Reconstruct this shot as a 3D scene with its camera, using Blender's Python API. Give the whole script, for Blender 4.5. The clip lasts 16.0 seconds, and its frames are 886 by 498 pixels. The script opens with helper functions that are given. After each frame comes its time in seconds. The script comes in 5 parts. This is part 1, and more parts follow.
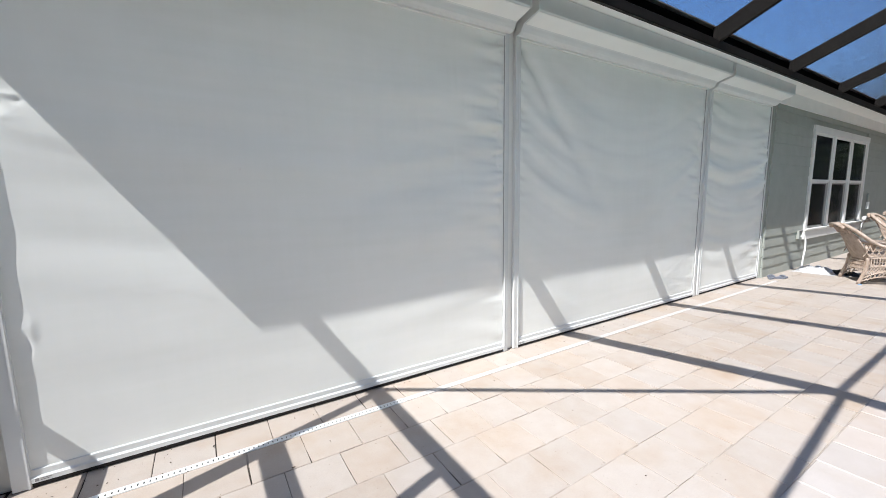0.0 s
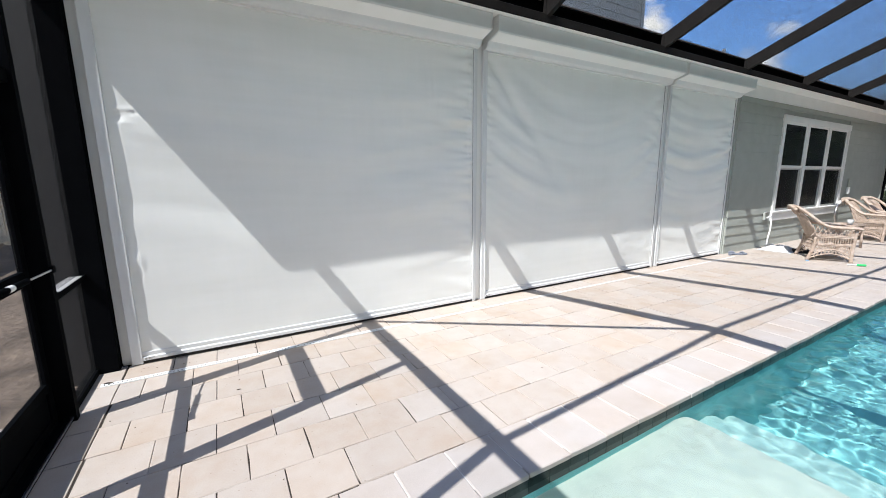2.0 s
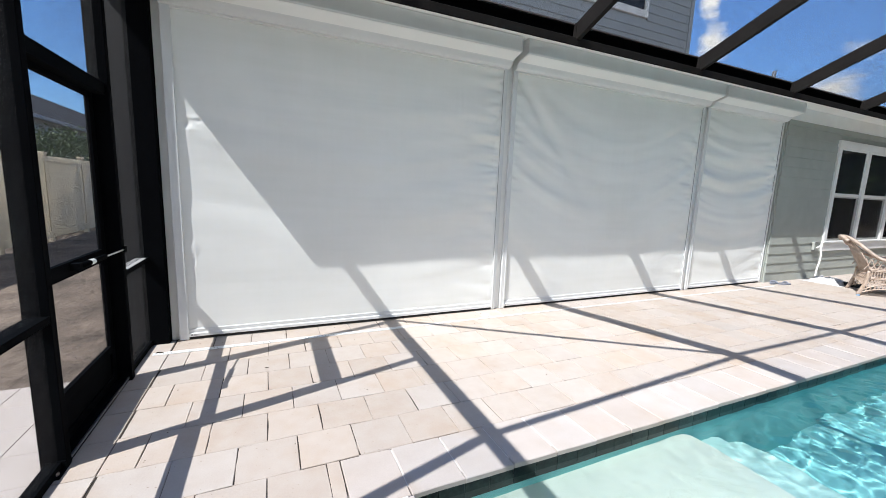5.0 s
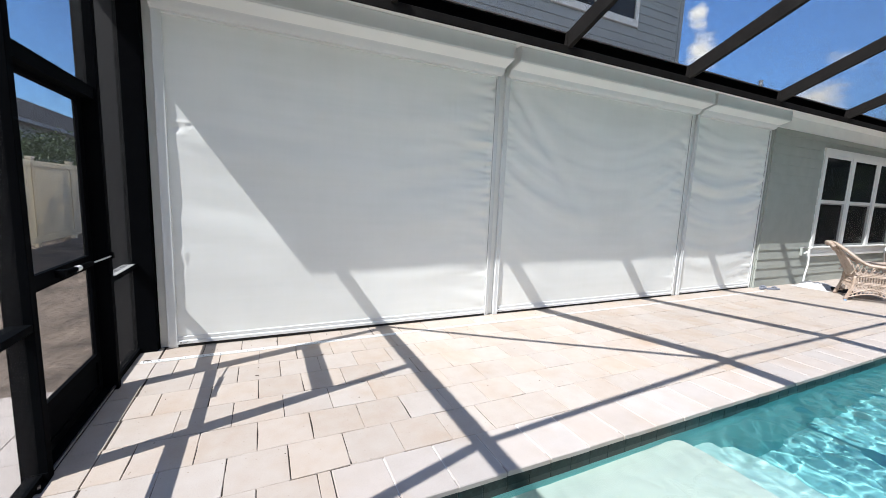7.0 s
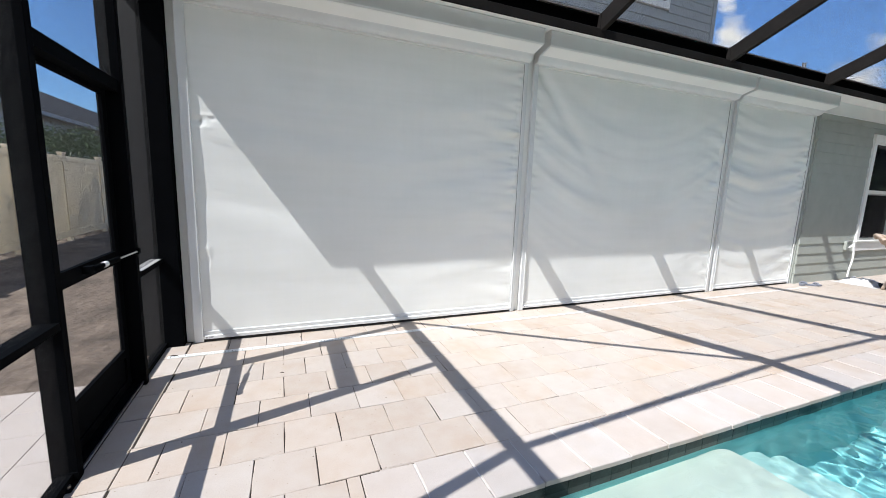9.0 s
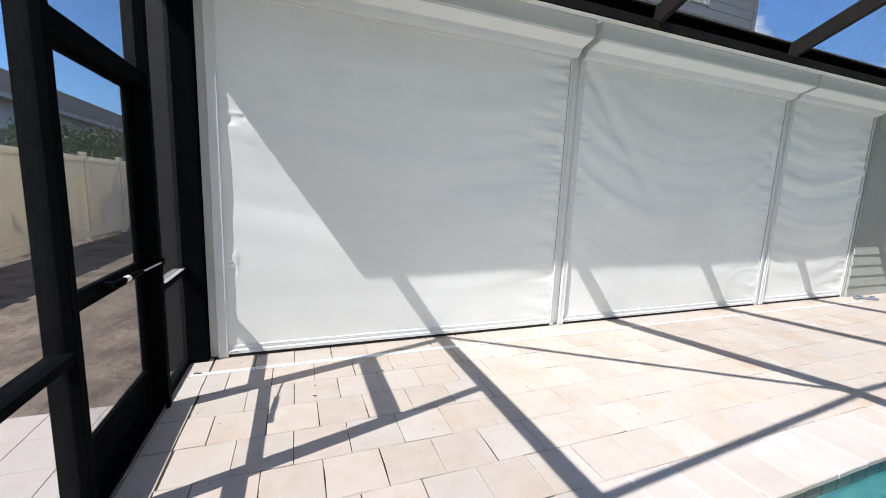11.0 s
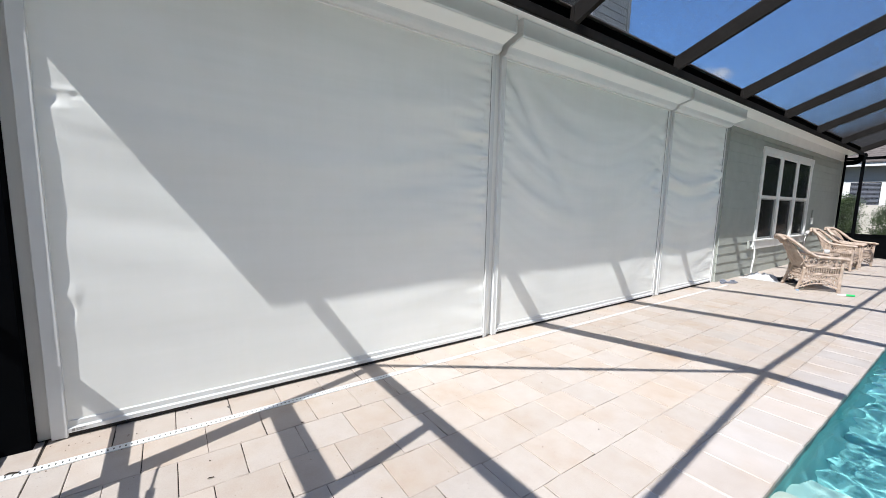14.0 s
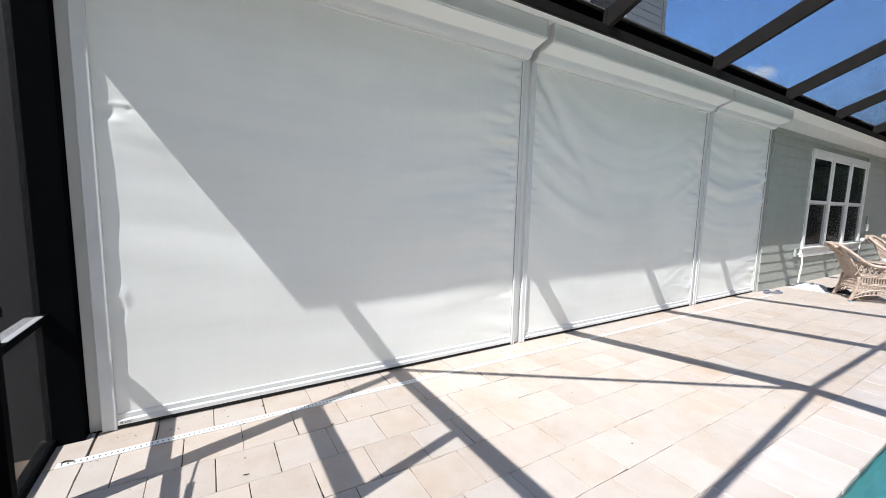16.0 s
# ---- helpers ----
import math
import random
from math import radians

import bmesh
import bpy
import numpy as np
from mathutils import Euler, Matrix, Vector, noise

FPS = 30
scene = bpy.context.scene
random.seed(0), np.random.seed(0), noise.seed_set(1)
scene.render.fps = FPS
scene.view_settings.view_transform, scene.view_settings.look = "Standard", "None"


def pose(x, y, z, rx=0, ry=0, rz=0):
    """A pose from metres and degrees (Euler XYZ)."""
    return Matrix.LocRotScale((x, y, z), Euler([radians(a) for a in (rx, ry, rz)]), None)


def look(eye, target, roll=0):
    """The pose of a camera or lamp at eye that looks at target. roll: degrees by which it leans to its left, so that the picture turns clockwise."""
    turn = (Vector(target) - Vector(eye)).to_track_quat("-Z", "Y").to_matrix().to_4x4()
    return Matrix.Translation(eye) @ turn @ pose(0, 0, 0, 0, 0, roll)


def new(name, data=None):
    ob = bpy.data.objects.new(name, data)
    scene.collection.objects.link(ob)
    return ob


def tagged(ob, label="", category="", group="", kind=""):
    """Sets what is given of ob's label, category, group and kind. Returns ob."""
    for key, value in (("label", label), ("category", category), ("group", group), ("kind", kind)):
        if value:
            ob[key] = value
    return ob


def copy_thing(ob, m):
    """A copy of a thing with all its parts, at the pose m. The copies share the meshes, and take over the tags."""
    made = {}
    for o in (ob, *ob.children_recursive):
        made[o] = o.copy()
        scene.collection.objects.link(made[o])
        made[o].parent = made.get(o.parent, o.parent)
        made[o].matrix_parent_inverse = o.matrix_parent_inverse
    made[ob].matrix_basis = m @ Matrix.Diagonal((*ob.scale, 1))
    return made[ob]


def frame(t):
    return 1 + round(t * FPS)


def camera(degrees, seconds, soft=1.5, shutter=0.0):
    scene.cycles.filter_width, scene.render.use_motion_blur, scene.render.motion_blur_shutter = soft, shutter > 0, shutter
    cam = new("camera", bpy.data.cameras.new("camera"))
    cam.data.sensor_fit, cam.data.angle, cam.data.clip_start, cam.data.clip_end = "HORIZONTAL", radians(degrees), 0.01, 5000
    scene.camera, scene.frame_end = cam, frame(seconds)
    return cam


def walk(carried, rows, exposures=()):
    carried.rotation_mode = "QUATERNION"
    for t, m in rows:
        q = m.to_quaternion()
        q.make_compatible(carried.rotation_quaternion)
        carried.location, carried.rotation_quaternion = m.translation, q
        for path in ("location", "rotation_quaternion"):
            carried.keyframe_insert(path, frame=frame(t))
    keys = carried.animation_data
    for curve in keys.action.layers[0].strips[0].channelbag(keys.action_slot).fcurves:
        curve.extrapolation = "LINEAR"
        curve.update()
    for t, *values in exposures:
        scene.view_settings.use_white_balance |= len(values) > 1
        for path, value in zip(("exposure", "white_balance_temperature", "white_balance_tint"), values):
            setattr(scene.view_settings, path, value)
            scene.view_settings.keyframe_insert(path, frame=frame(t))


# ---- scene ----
cam = camera(97.5, 16.0, soft=0.65)
PATH = [
    (0, (0.037, 0.029, 1.492), (1.087, 1.71, 1.226), -0.9),
    (0.5, (-0.072, -0.293, 1.507), (0.962, 1.387, 1.178), -1.2),
    (1, (-0.211, -0.594, 1.47), (0.743, 1.127, 1.116), -1.7),
    (1.5, (-0.259, -0.804, 1.486), (0.679, 0.928, 1.14), -1.3),
    (2, (-0.156, -1.037, 1.479), (0.818, 0.674, 1.125), -0.4),
    (2.5, (-0.065, -1.241, 1.448), (0.918, 0.465, 1.1), 0.2),
    (3, (-0.058, -1.329, 1.458), (0.872, 0.412, 1.134), 0.5),
    (3.5, (-0.081, -1.339, 1.458), (0.77, 0.444, 1.15), 1.1),
    (4, (-0.098, -1.324, 1.454), (0.712, 0.478, 1.144), 1.8),
    (6.5, (-0.104, -1.321, 1.467), (0.715, 0.484, 1.204), 2.6),
    (7, (-0.096, -1.318, 1.461), (0.741, 0.479, 1.197), 2.3),
    (7.5, (-0.078, -1.321, 1.473), (0.79, 0.459, 1.195), 1.8),
    (8, (-0.066, -1.327, 1.468), (0.813, 0.445, 1.172), 1.7),
    (8.5, (-0.082, -1.284, 1.455), (0.758, 0.504, 1.14), 2.0),
    (9, (-0.124, -1.168, 1.461), (0.631, 0.658, 1.156), 2.0),
    (9.2, (-0.159, -1.091, 1.477), (0.559, 0.752, 1.181), 1.9),
    (11.3, (-0.27, -0.663, 1.481), (0.434, 1.185, 1.182), 2.4),
    (11.5, (-0.234, -0.558, 1.473), (0.528, 1.269, 1.19), 2.2),
    (12, (-0.17, -0.323, 1.467), (0.749, 1.436, 1.217), 1.7),
    (12.5, (-0.248, -0.256, 1.464), (0.814, 1.42, 1.212), 1.2),
    (13, (-0.28, -0.258, 1.451), (0.862, 1.362, 1.187), 1.2),
    (13.5, (-0.262, -0.262, 1.456), (0.897, 1.346, 1.194), 1.3),
    (14, (-0.27, -0.258, 1.453), (0.876, 1.362, 1.204), 1.3),
    (14.5, (-0.273, -0.262, 1.458), (0.846, 1.378, 1.216), 1.2),
    (15, (-0.277, -0.265, 1.463), (0.811, 1.398, 1.23), 1.0),
    (15.5, (-0.284, -0.263, 1.459), (0.776, 1.418, 1.234), 1.1),
    (16, (-0.284, -0.257, 1.464), (0.746, 1.442, 1.236), 1.3),
]
walk(cam, [(t, look(eye, target, roll)) for t, eye, target, roll in PATH], [(0.0, 1.13, 6190, 7.5), (1.5, 1.21, 6170, 7.5), (6.5, 1.27, 6160, 7.5), (9.0, 1.25, 6180, 7.5), (11.5, 1.29, 6190, 7.5), (12.3, 1.27, 6190, 7.5), (13.5, 1.17, 6190, 7.5), (16.0, 1.27, 6190, 7.5)])

# ---- light ----
SUN_A, SUN_B = 0.70, 0.205          # drift of the sunlight along x and y for each metre it falls
EL = math.atan2(1.0, math.hypot(SUN_A, SUN_B))
world = bpy.data.worlds.new("sky")
scene.world = world
world.use_nodes = True
wn, wl = world.node_tree.nodes, world.node_tree.links
wn.clear()
w_out = wn.new("ShaderNodeOutputWorld")
w_bg = wn.new("ShaderNodeBackground")
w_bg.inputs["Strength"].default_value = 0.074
w_sky = wn.new("ShaderNodeTexSky")
w_sky.sky_type = "NISHITA"
w_sky.sun_disc = False
w_sky.sun_elevation = EL
w_sky.sun_rotation = math.atan2(-SUN_A, -SUN_B)
w_sky.ozone_density = 4.0
w_sky.dust_density = 0.1
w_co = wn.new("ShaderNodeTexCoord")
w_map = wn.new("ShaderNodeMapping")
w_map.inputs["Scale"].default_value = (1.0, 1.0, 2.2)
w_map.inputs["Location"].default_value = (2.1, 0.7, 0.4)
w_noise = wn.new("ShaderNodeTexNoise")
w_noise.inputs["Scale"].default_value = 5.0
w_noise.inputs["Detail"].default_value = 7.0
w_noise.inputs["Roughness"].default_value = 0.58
# clouds thicken towards -y, out of view, added to brighten the shade cloth
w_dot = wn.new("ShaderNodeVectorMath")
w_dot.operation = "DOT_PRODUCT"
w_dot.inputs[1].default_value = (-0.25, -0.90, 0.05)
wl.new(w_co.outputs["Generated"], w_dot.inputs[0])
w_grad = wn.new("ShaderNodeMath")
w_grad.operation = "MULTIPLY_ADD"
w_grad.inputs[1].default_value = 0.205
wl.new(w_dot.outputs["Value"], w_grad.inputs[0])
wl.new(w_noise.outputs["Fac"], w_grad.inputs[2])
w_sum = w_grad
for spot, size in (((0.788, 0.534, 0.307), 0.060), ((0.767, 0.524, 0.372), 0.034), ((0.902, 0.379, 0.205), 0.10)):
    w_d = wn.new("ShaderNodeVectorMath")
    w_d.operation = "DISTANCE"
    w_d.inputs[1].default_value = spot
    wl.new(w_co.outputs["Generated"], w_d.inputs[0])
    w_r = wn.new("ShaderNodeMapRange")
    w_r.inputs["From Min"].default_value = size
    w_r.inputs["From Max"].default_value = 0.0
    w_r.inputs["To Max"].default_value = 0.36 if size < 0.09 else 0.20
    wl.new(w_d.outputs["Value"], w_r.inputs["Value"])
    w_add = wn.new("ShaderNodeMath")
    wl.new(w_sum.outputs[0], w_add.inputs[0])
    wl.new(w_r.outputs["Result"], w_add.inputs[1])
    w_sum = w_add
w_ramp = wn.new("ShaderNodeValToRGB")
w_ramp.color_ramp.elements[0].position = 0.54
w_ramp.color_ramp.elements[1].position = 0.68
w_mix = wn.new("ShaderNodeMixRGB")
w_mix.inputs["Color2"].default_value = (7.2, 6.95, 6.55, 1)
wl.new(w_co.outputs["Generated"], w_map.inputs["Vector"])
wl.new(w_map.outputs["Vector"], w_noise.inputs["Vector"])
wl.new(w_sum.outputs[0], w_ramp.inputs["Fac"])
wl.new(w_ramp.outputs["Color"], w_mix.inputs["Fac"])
w_tint = wn.new("ShaderNodeMixRGB")
w_tint.blend_type = "MULTIPLY"
w_tint.inputs["Fac"].default_value = 1.0
w_tint.inputs["Color2"].default_value = (0.73, 0.92, 1.16, 1)
wl.new(w_sky.outputs["Color"], w_tint.inputs["Color1"])
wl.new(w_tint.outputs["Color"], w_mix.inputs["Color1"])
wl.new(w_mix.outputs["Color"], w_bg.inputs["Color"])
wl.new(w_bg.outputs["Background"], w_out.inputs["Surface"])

sun = new("sun", bpy.data.lights.new("sun", "SUN"))
sun.data.energy = 3.68
sun.data.cycles.is_caustics_light = True
sun.data.angle = radians(0.4)
sun.data.color = (1.0, 0.942, 0.90)
sun.matrix_world = look((-7, -2, 10), (-7 + SUN_A, -2 + SUN_B, 9))


# ---- materials ----
def material(name, colour, rough=0.6, metal=0.0, vary=0.12, scale=6.0, fine=120.0, bump=0.15, dist=0.002,
             per_piece=0.0, tint=None, spec=0.5):
    """A surface with variation at two scales: broad blotches and fine grain, and a bump from the grain."""
    m = bpy.data.materials.new(name)
    m.use_nodes = True
    n, l = m.node_tree.nodes, m.node_tree.links
    b = n["Principled BSDF"]
    b.inputs["Roughness"].default_value = rough
    b.inputs["Metallic"].default_value = metal
    b.inputs["Specular IOR Level"].default_value = spec
    co = n.new("ShaderNodeTexCoord")
    big = n.new("ShaderNodeTexNoise")
    big.inputs["Scale"].default_value = scale
    big.inputs["Detail"].default_value = 5
    small = n.new("ShaderNodeTexNoise")
    small.inputs["Scale"].default_value = fine
    small.inputs["Detail"].default_value = 3
    src = co.outputs["Object"]
    if per_piece:
        info = n.new("ShaderNodeObjectInfo")
        shift = n.new("ShaderNodeVectorMath")
        shift.operation = "ADD"
        mul = n.new("ShaderNodeMath")
        mul.operation = "MULTIPLY"
        mul.inputs[1].default_value = 40.0
        l.new(info.outputs["Random"], mul.inputs[0])
        l.new(co.outputs["Object"], shift.inputs[0])
        l.new(mul.outputs[0], shift.inputs[1])
        src = shift.outputs[0]
    l.new(src, big.inputs["Vector"])
    l.new(src, small.inputs["Vector"])
    second = tint or tuple(c * (1 - 2 * vary) for c in colour)
    ramp = n.new("ShaderNodeValToRGB")
    ramp.color_ramp.elements[0].position, ramp.color_ramp.elements[1].position = 0.3, 0.7
    ramp.color_ramp.elements[0].color = (*second, 1)
    ramp.color_ramp.elements[1].color = (*colour, 1)
    l.new(big.outputs["Fac"], ramp.inputs["Fac"])
    grain = n.new("ShaderNodeMixRGB")
    grain.blend_type = "OVERLAY"
    grain.inputs["Fac"].default_value = vary
    l.new(ramp.outputs["Color"], grain.inputs["Color1"])
    l.new(small.outputs["Fac"], grain.inputs["Color2"])
    colour_out = grain.outputs["Color"]
    if per_piece:
        hsv = n.new("ShaderNodeHueSaturation")
        rng = n.new("ShaderNodeMapRange")
        rng.inputs["To Min"].default_value = 1 - per_piece
        rng.inputs["To Max"].default_value = 1 + per_piece * 0.6
        l.new(info.outputs["Random"], rng.inputs["Value"])
        l.new(rng.outputs["Result"], hsv.inputs["Value"])
        sat = n.new("ShaderNodeMapRange")
        sat.inputs["To Min"].default_value = 0.88
        sat.inputs["To Max"].default_value = 1.30
        wob = n.new("ShaderNodeMath")
        wob.operation = "FRACT"
        mul2 = n.new("ShaderNodeMath")
        mul2.operation = "MULTIPLY"
        mul2.inputs[1].default_value = 7.31
        l.new(info.outputs["Random"], mul2.inputs[0])
        l.new(mul2.outputs[0], wob.inputs[0])
        l.new(wob.outputs[0], sat.inputs["Value"])
        l.new(sat.outputs["Result"], hsv.inputs["Saturation"])
        l.new(colour_out, hsv.inputs["Color"])
        colour_out = hsv.outputs["Color"]
    l.new(colour_out, b.inputs["Base Color"])
    bp = n.new("ShaderNodeBump")
    bp.inputs["Strength"].default_value = bump
    bp.inputs["Distance"].default_value = dist
    l.new(small.outputs["Fac"], bp.inputs["Height"])
    l.new(bp.outputs["Normal"], b.inputs["Normal"])
    return m


def weather(m, dark, spots=55.0, amount=0.5):
    """Small pits and a few brown stains over a material's own colour."""
    n, l = m.node_tree.nodes, m.node_tree.links
    b = n["Principled BSDF"]
    old = b.inputs["Base Color"].links[0].from_socket
    co = n.new("ShaderNodeNewGeometry")
    vo = n.new("ShaderNodeTexNoise")
    vo.inputs["Scale"].default_value = spots
    vo.inputs["Detail"].default_value = 2
    r1 = n.new("ShaderNodeValToRGB")
    r1.color_ramp.elements[0].position, r1.color_ramp.elements[1].position = 0.70, 0.76
    wide = n.new("ShaderNodeTexNoise")
    wide.inputs["Scale"].default_value = 2.3
    wide.inputs["Detail"].default_value = 6
    r2 = n.new("ShaderNodeValToRGB")
    r2.color_ramp.elements[0].position, r2.color_ramp.elements[1].position = 0.52, 0.75
    l.new(co.outputs["Position"], vo.inputs["Vector"])
    l.new(co.outputs["Position"], wide.inputs["Vector"])
    l.new(vo.outputs["Fac"], r1.inputs["Fac"])
    l.new(wide.outputs["Fac"], r2.inputs["Fac"])
    a = n.new("ShaderNodeMixRGB")
    a.inputs["Color2"].default_value = (*dark, 1)
    f1 = n.new("ShaderNodeMath")
    f1.operation = "MULTIPLY"
    f1.inputs[1].default_value = amount
    l.new(r1.outputs["Color"], f1.inputs[0])
    l.new(f1.outputs[0], a.inputs["Fac"])
    l.new(old, a.inputs["Color1"])
    c = n.new("ShaderNodeMixRGB")
    c.blend_type = "MULTIPLY"
    c.inputs["Color2"].default_value = (0.93, 0.85, 0.76, 1)
    f2 = n.new("ShaderNodeMath")
    f2.operation = "MULTIPLY"
    f2.inputs[1].default_value = 0.85
    l.new(r2.outputs["Color"], f2.inputs[0])
    l.new(f2.outputs[0], c.inputs["Fac"])
    l.new(a.outputs["Color"], c.inputs["Color1"])
    l.new(c.outputs["Color"], b.inputs["Base Color"])


def screen_material(name, colour, cover):
    """Fine woven insect mesh, too fine to resolve: part thread, part open."""
    m = bpy.data.materials.new(name)
    m.use_nodes = True
    n, l = m.node_tree.nodes, m.node_tree.links
    b = n["Principled BSDF"]
    b.inputs["Base Color"].default_value = (*colour, 1)
    b.inputs["Roughness"].default_value = 0.6
    co = n.new("ShaderNodeTexCoord")
    no = n.new("ShaderNodeTexNoise")
    no.inputs["Scale"].default_value = 2.0
    rng = n.new("ShaderNodeMapRange")
    rng.inputs["To Min"].default_value = cover - 0.04
    rng.inputs["To Max"].default_value = cover + 0.04
    l.new(co.outputs["Object"], no.inputs["Vector"])
    l.new(no.outputs["Fac"], rng.inputs["Value"])
    l.new(rng.outputs["Result"], b.inputs["Alpha"])
    return m


def fabric_material(name):
    m = material(name, (0.918, 0.936, 0.905), rough=0.75, vary=0.04, scale=1.3, fine=700, bump=0.1, dist=0.0006,
                 tint=(0.855, 0.875, 0.845), spec=0.3)
    n, l = m.node_tree.nodes, m.node_tree.links
    b = n["Principled BSDF"]
    co = n.new("ShaderNodeTexCoord")
    mp = n.new("ShaderNodeMapping")
    mp.inputs["Scale"].default_value = (0.7, 1.0, 9.0)
    st = n.new("ShaderNodeTexNoise")
    st.inputs["Scale"].default_value = 2.0
    st.inputs["Detail"].default_value = 3
    l.new(co.outputs["Object"], mp.inputs["Vector"])
    l.new(mp.outputs["Vector"], st.inputs["Vector"])
    old = b.inputs["Base Color"].links[0].from_socket
    mix = n.new("ShaderNodeMixRGB")
    mix.blend_type = "OVERLAY"
    mix.inputs["Fac"].default_value = 0.22
    l.new(old, mix.inputs["Color1"])
    l.new(st.outputs["Fac"], mix.inputs["Color2"])
    up = n.new("ShaderNodeMapping")
    up.inputs["Scale"].default_value = (14.0, 1.0, 0.8)
    warp = n.new("ShaderNodeTexNoise")
    warp.inputs["Scale"].default_value = 2.0
    warp.inputs["Detail"].default_value = 4
    l.new(co.outputs["Object"], up.inputs["Vector"])
    l.new(up.outputs["Vector"], warp.inputs["Vector"])
    weave = n.new("ShaderNodeMixRGB")
    weave.blend_type = "OVERLAY"
    weave.inputs["Fac"].default_value = 0.10
    l.new(mix.outputs["Color"], weave.inputs["Color1"])
    l.new(warp.outputs["Fac"], weave.inputs["Color2"])
    l.new(weave.outputs["Color"], b.inputs["Base Color"])
    return m


def glass_material(name, colour=(0.02, 0.025, 0.03), rough=0.08):
    m = bpy.data.materials.new(name)
    m.use_nodes = True
    n, l = m.node_tree.nodes, m.node_tree.links
    b = n["Principled BSDF"]
    b.inputs["Base Color"].default_value = (*colour, 1)
    b.inputs["Roughness"].default_value = rough
    b.inputs["Alpha"].default_value = 0.75
    b.inputs["Specular IOR Level"].default_value = 0.2
    co = n.new("ShaderNodeTexCoord")
    no = n.new("ShaderNodeTexNoise")
    no.inputs["Scale"].default_value = 1.2
    bp = n.new("ShaderNodeBump")
    bp.inputs["Strength"].default_value = 0.05
    bp.inputs["Distance"].default_value = 0.01
    l.new(co.outputs["Object"], no.inputs["Vector"])
    l.new(no.outputs["Fac"], bp.inputs["Height"])
    l.new(bp.outputs["Normal"], b.inputs["Normal"])
    return m


def water_material(name):
    m = bpy.data.materials.new(name)
    m.use_nodes = True
    n, l = m.node_tree.nodes, m.node_tree.links
    n.clear()
    out = n.new("ShaderNodeOutputMaterial")
    b = n.new("ShaderNodeBsdfPrincipled")
    b.inputs["Base Color"].default_value = (0.93, 0.99, 0.985, 1)
    b.inputs["Roughness"].default_value = 0.0
    b.inputs["IOR"].default_value = 1.333
    b.inputs["Transmission Weight"].default_value = 1.0
    l.new(b.outputs["BSDF"], out.inputs["Surface"])
    return m


PAVER = material("cream_paver", (0.463, 0.417, 0.374), rough=0.8, vary=0.10, scale=9, fine=160, bump=0.5, dist=0.0015,
                 per_piece=0.06, tint=(0.439, 0.382, 0.334), spec=0.3)
COPING = material("pale_coping", (0.470, 0.430, 0.400), rough=0.8, vary=0.08, scale=7, fine=160, bump=0.5, dist=0.0015,
                  per_piece=0.05, tint=(0.437, 0.394, 0.36), spec=0.3)
weather(PAVER, (0.20, 0.16, 0.12), 60.0, 0.65)
weather(COPING, (0.34, 0.30, 0.26), 45.0, 0.35)
JOINT = material("joint_sand", (0.41, 0.36, 0.31), rough=0.95, vary=0.2, scale=3.2, fine=300, bump=0.5, tint=(0.035, 0.028, 0.022))
for stop, at in zip(JOINT.node_tree.nodes["Color Ramp"].color_ramp.elements, (0.50, 0.60)):
    stop.position = at
jn, jl = JOINT.node_tree.nodes, JOINT.node_tree.links     # the joints are darker towards the door and paler away from it
j_xyz, j_rng, j_sum = jn.new("ShaderNodeSeparateXYZ"), jn.new("ShaderNodeMapRange"), jn.new("ShaderNodeMath")
for key, value in (("From Min", -1.0), ("From Max", 3.0), ("To Min", -0.09), ("To Max", 0.19)):
    j_rng.inputs[key].default_value = value
jl.new(jn["Texture Coordinate"].outputs["Object"], j_xyz.inputs[0])
jl.new(j_xyz.outputs["X"], j_rng.inputs["Value"])
jl.new(j_rng.outputs["Result"], j_sum.inputs[0])
jl.new(jn["Noise Texture"].outputs["Fac"], j_sum.inputs[1])
jl.new(j_sum.outputs[0], jn["Color Ramp"].inputs["Fac"])
MORTAR = material("pale_mortar", (0.66, 0.63, 0.60), rough=0.9, vary=0.12, scale=30, fine=200, bump=0.4)
WHITE = material("white_paint", (0.87, 0.875, 0.85), rough=0.45, vary=0.03, scale=3, fine=90, bump=0.05)
# whiter than ALU: on the shade housings it paints in light bounced from below
VINYL = material("white_vinyl", (0.93, 0.935, 0.91), rough=0.4, vary=0.02, scale=3, fine=90, bump=0.03)
ALU = material("white_aluminium", (0.77, 0.79, 0.785), rough=0.35, vary=0.03, scale=4, fine=200, bump=0.03)
FABRIC = fabric_material("shade_fabric")
BRONZE = material("bronze_aluminium", (0.0038, 0.0044, 0.0052), rough=0.7, vary=0.10, scale=5, fine=30, bump=0.01, spec=0.008)
# lighter copy of BRONZE: bounced light on beams and gutter put into the colour
LIT_BRONZE = material("bounce_lit_bronze", (0.019, 0.0175, 0.0165), rough=0.6, vary=0.15, scale=5, fine=40, bump=0.02, spec=0.06)
BLACK = material("black_rubber", (0.012, 0.012, 0.012), rough=0.7, vary=0.1)
STEEL = material("brushed_steel", (0.55, 0.55, 0.56), rough=0.3, metal=1.0, vary=0.05)
SIDING = material("grey_green_siding", (0.41, 0.437, 0.40), rough=0.6, vary=0.05, scale=4, fine=60, bump=0.1)
SIDING2 = material("blue_grey_siding", (0.36, 0.39, 0.40), rough=0.6, vary=0.05, scale=4, fine=60, bump=0.1)
SHINGLE = material("roof_shingle", (0.14, 0.12, 0.11), rough=0.9, vary=0.2, scale=8, fine=90, bump=0.6, dist=0.004)
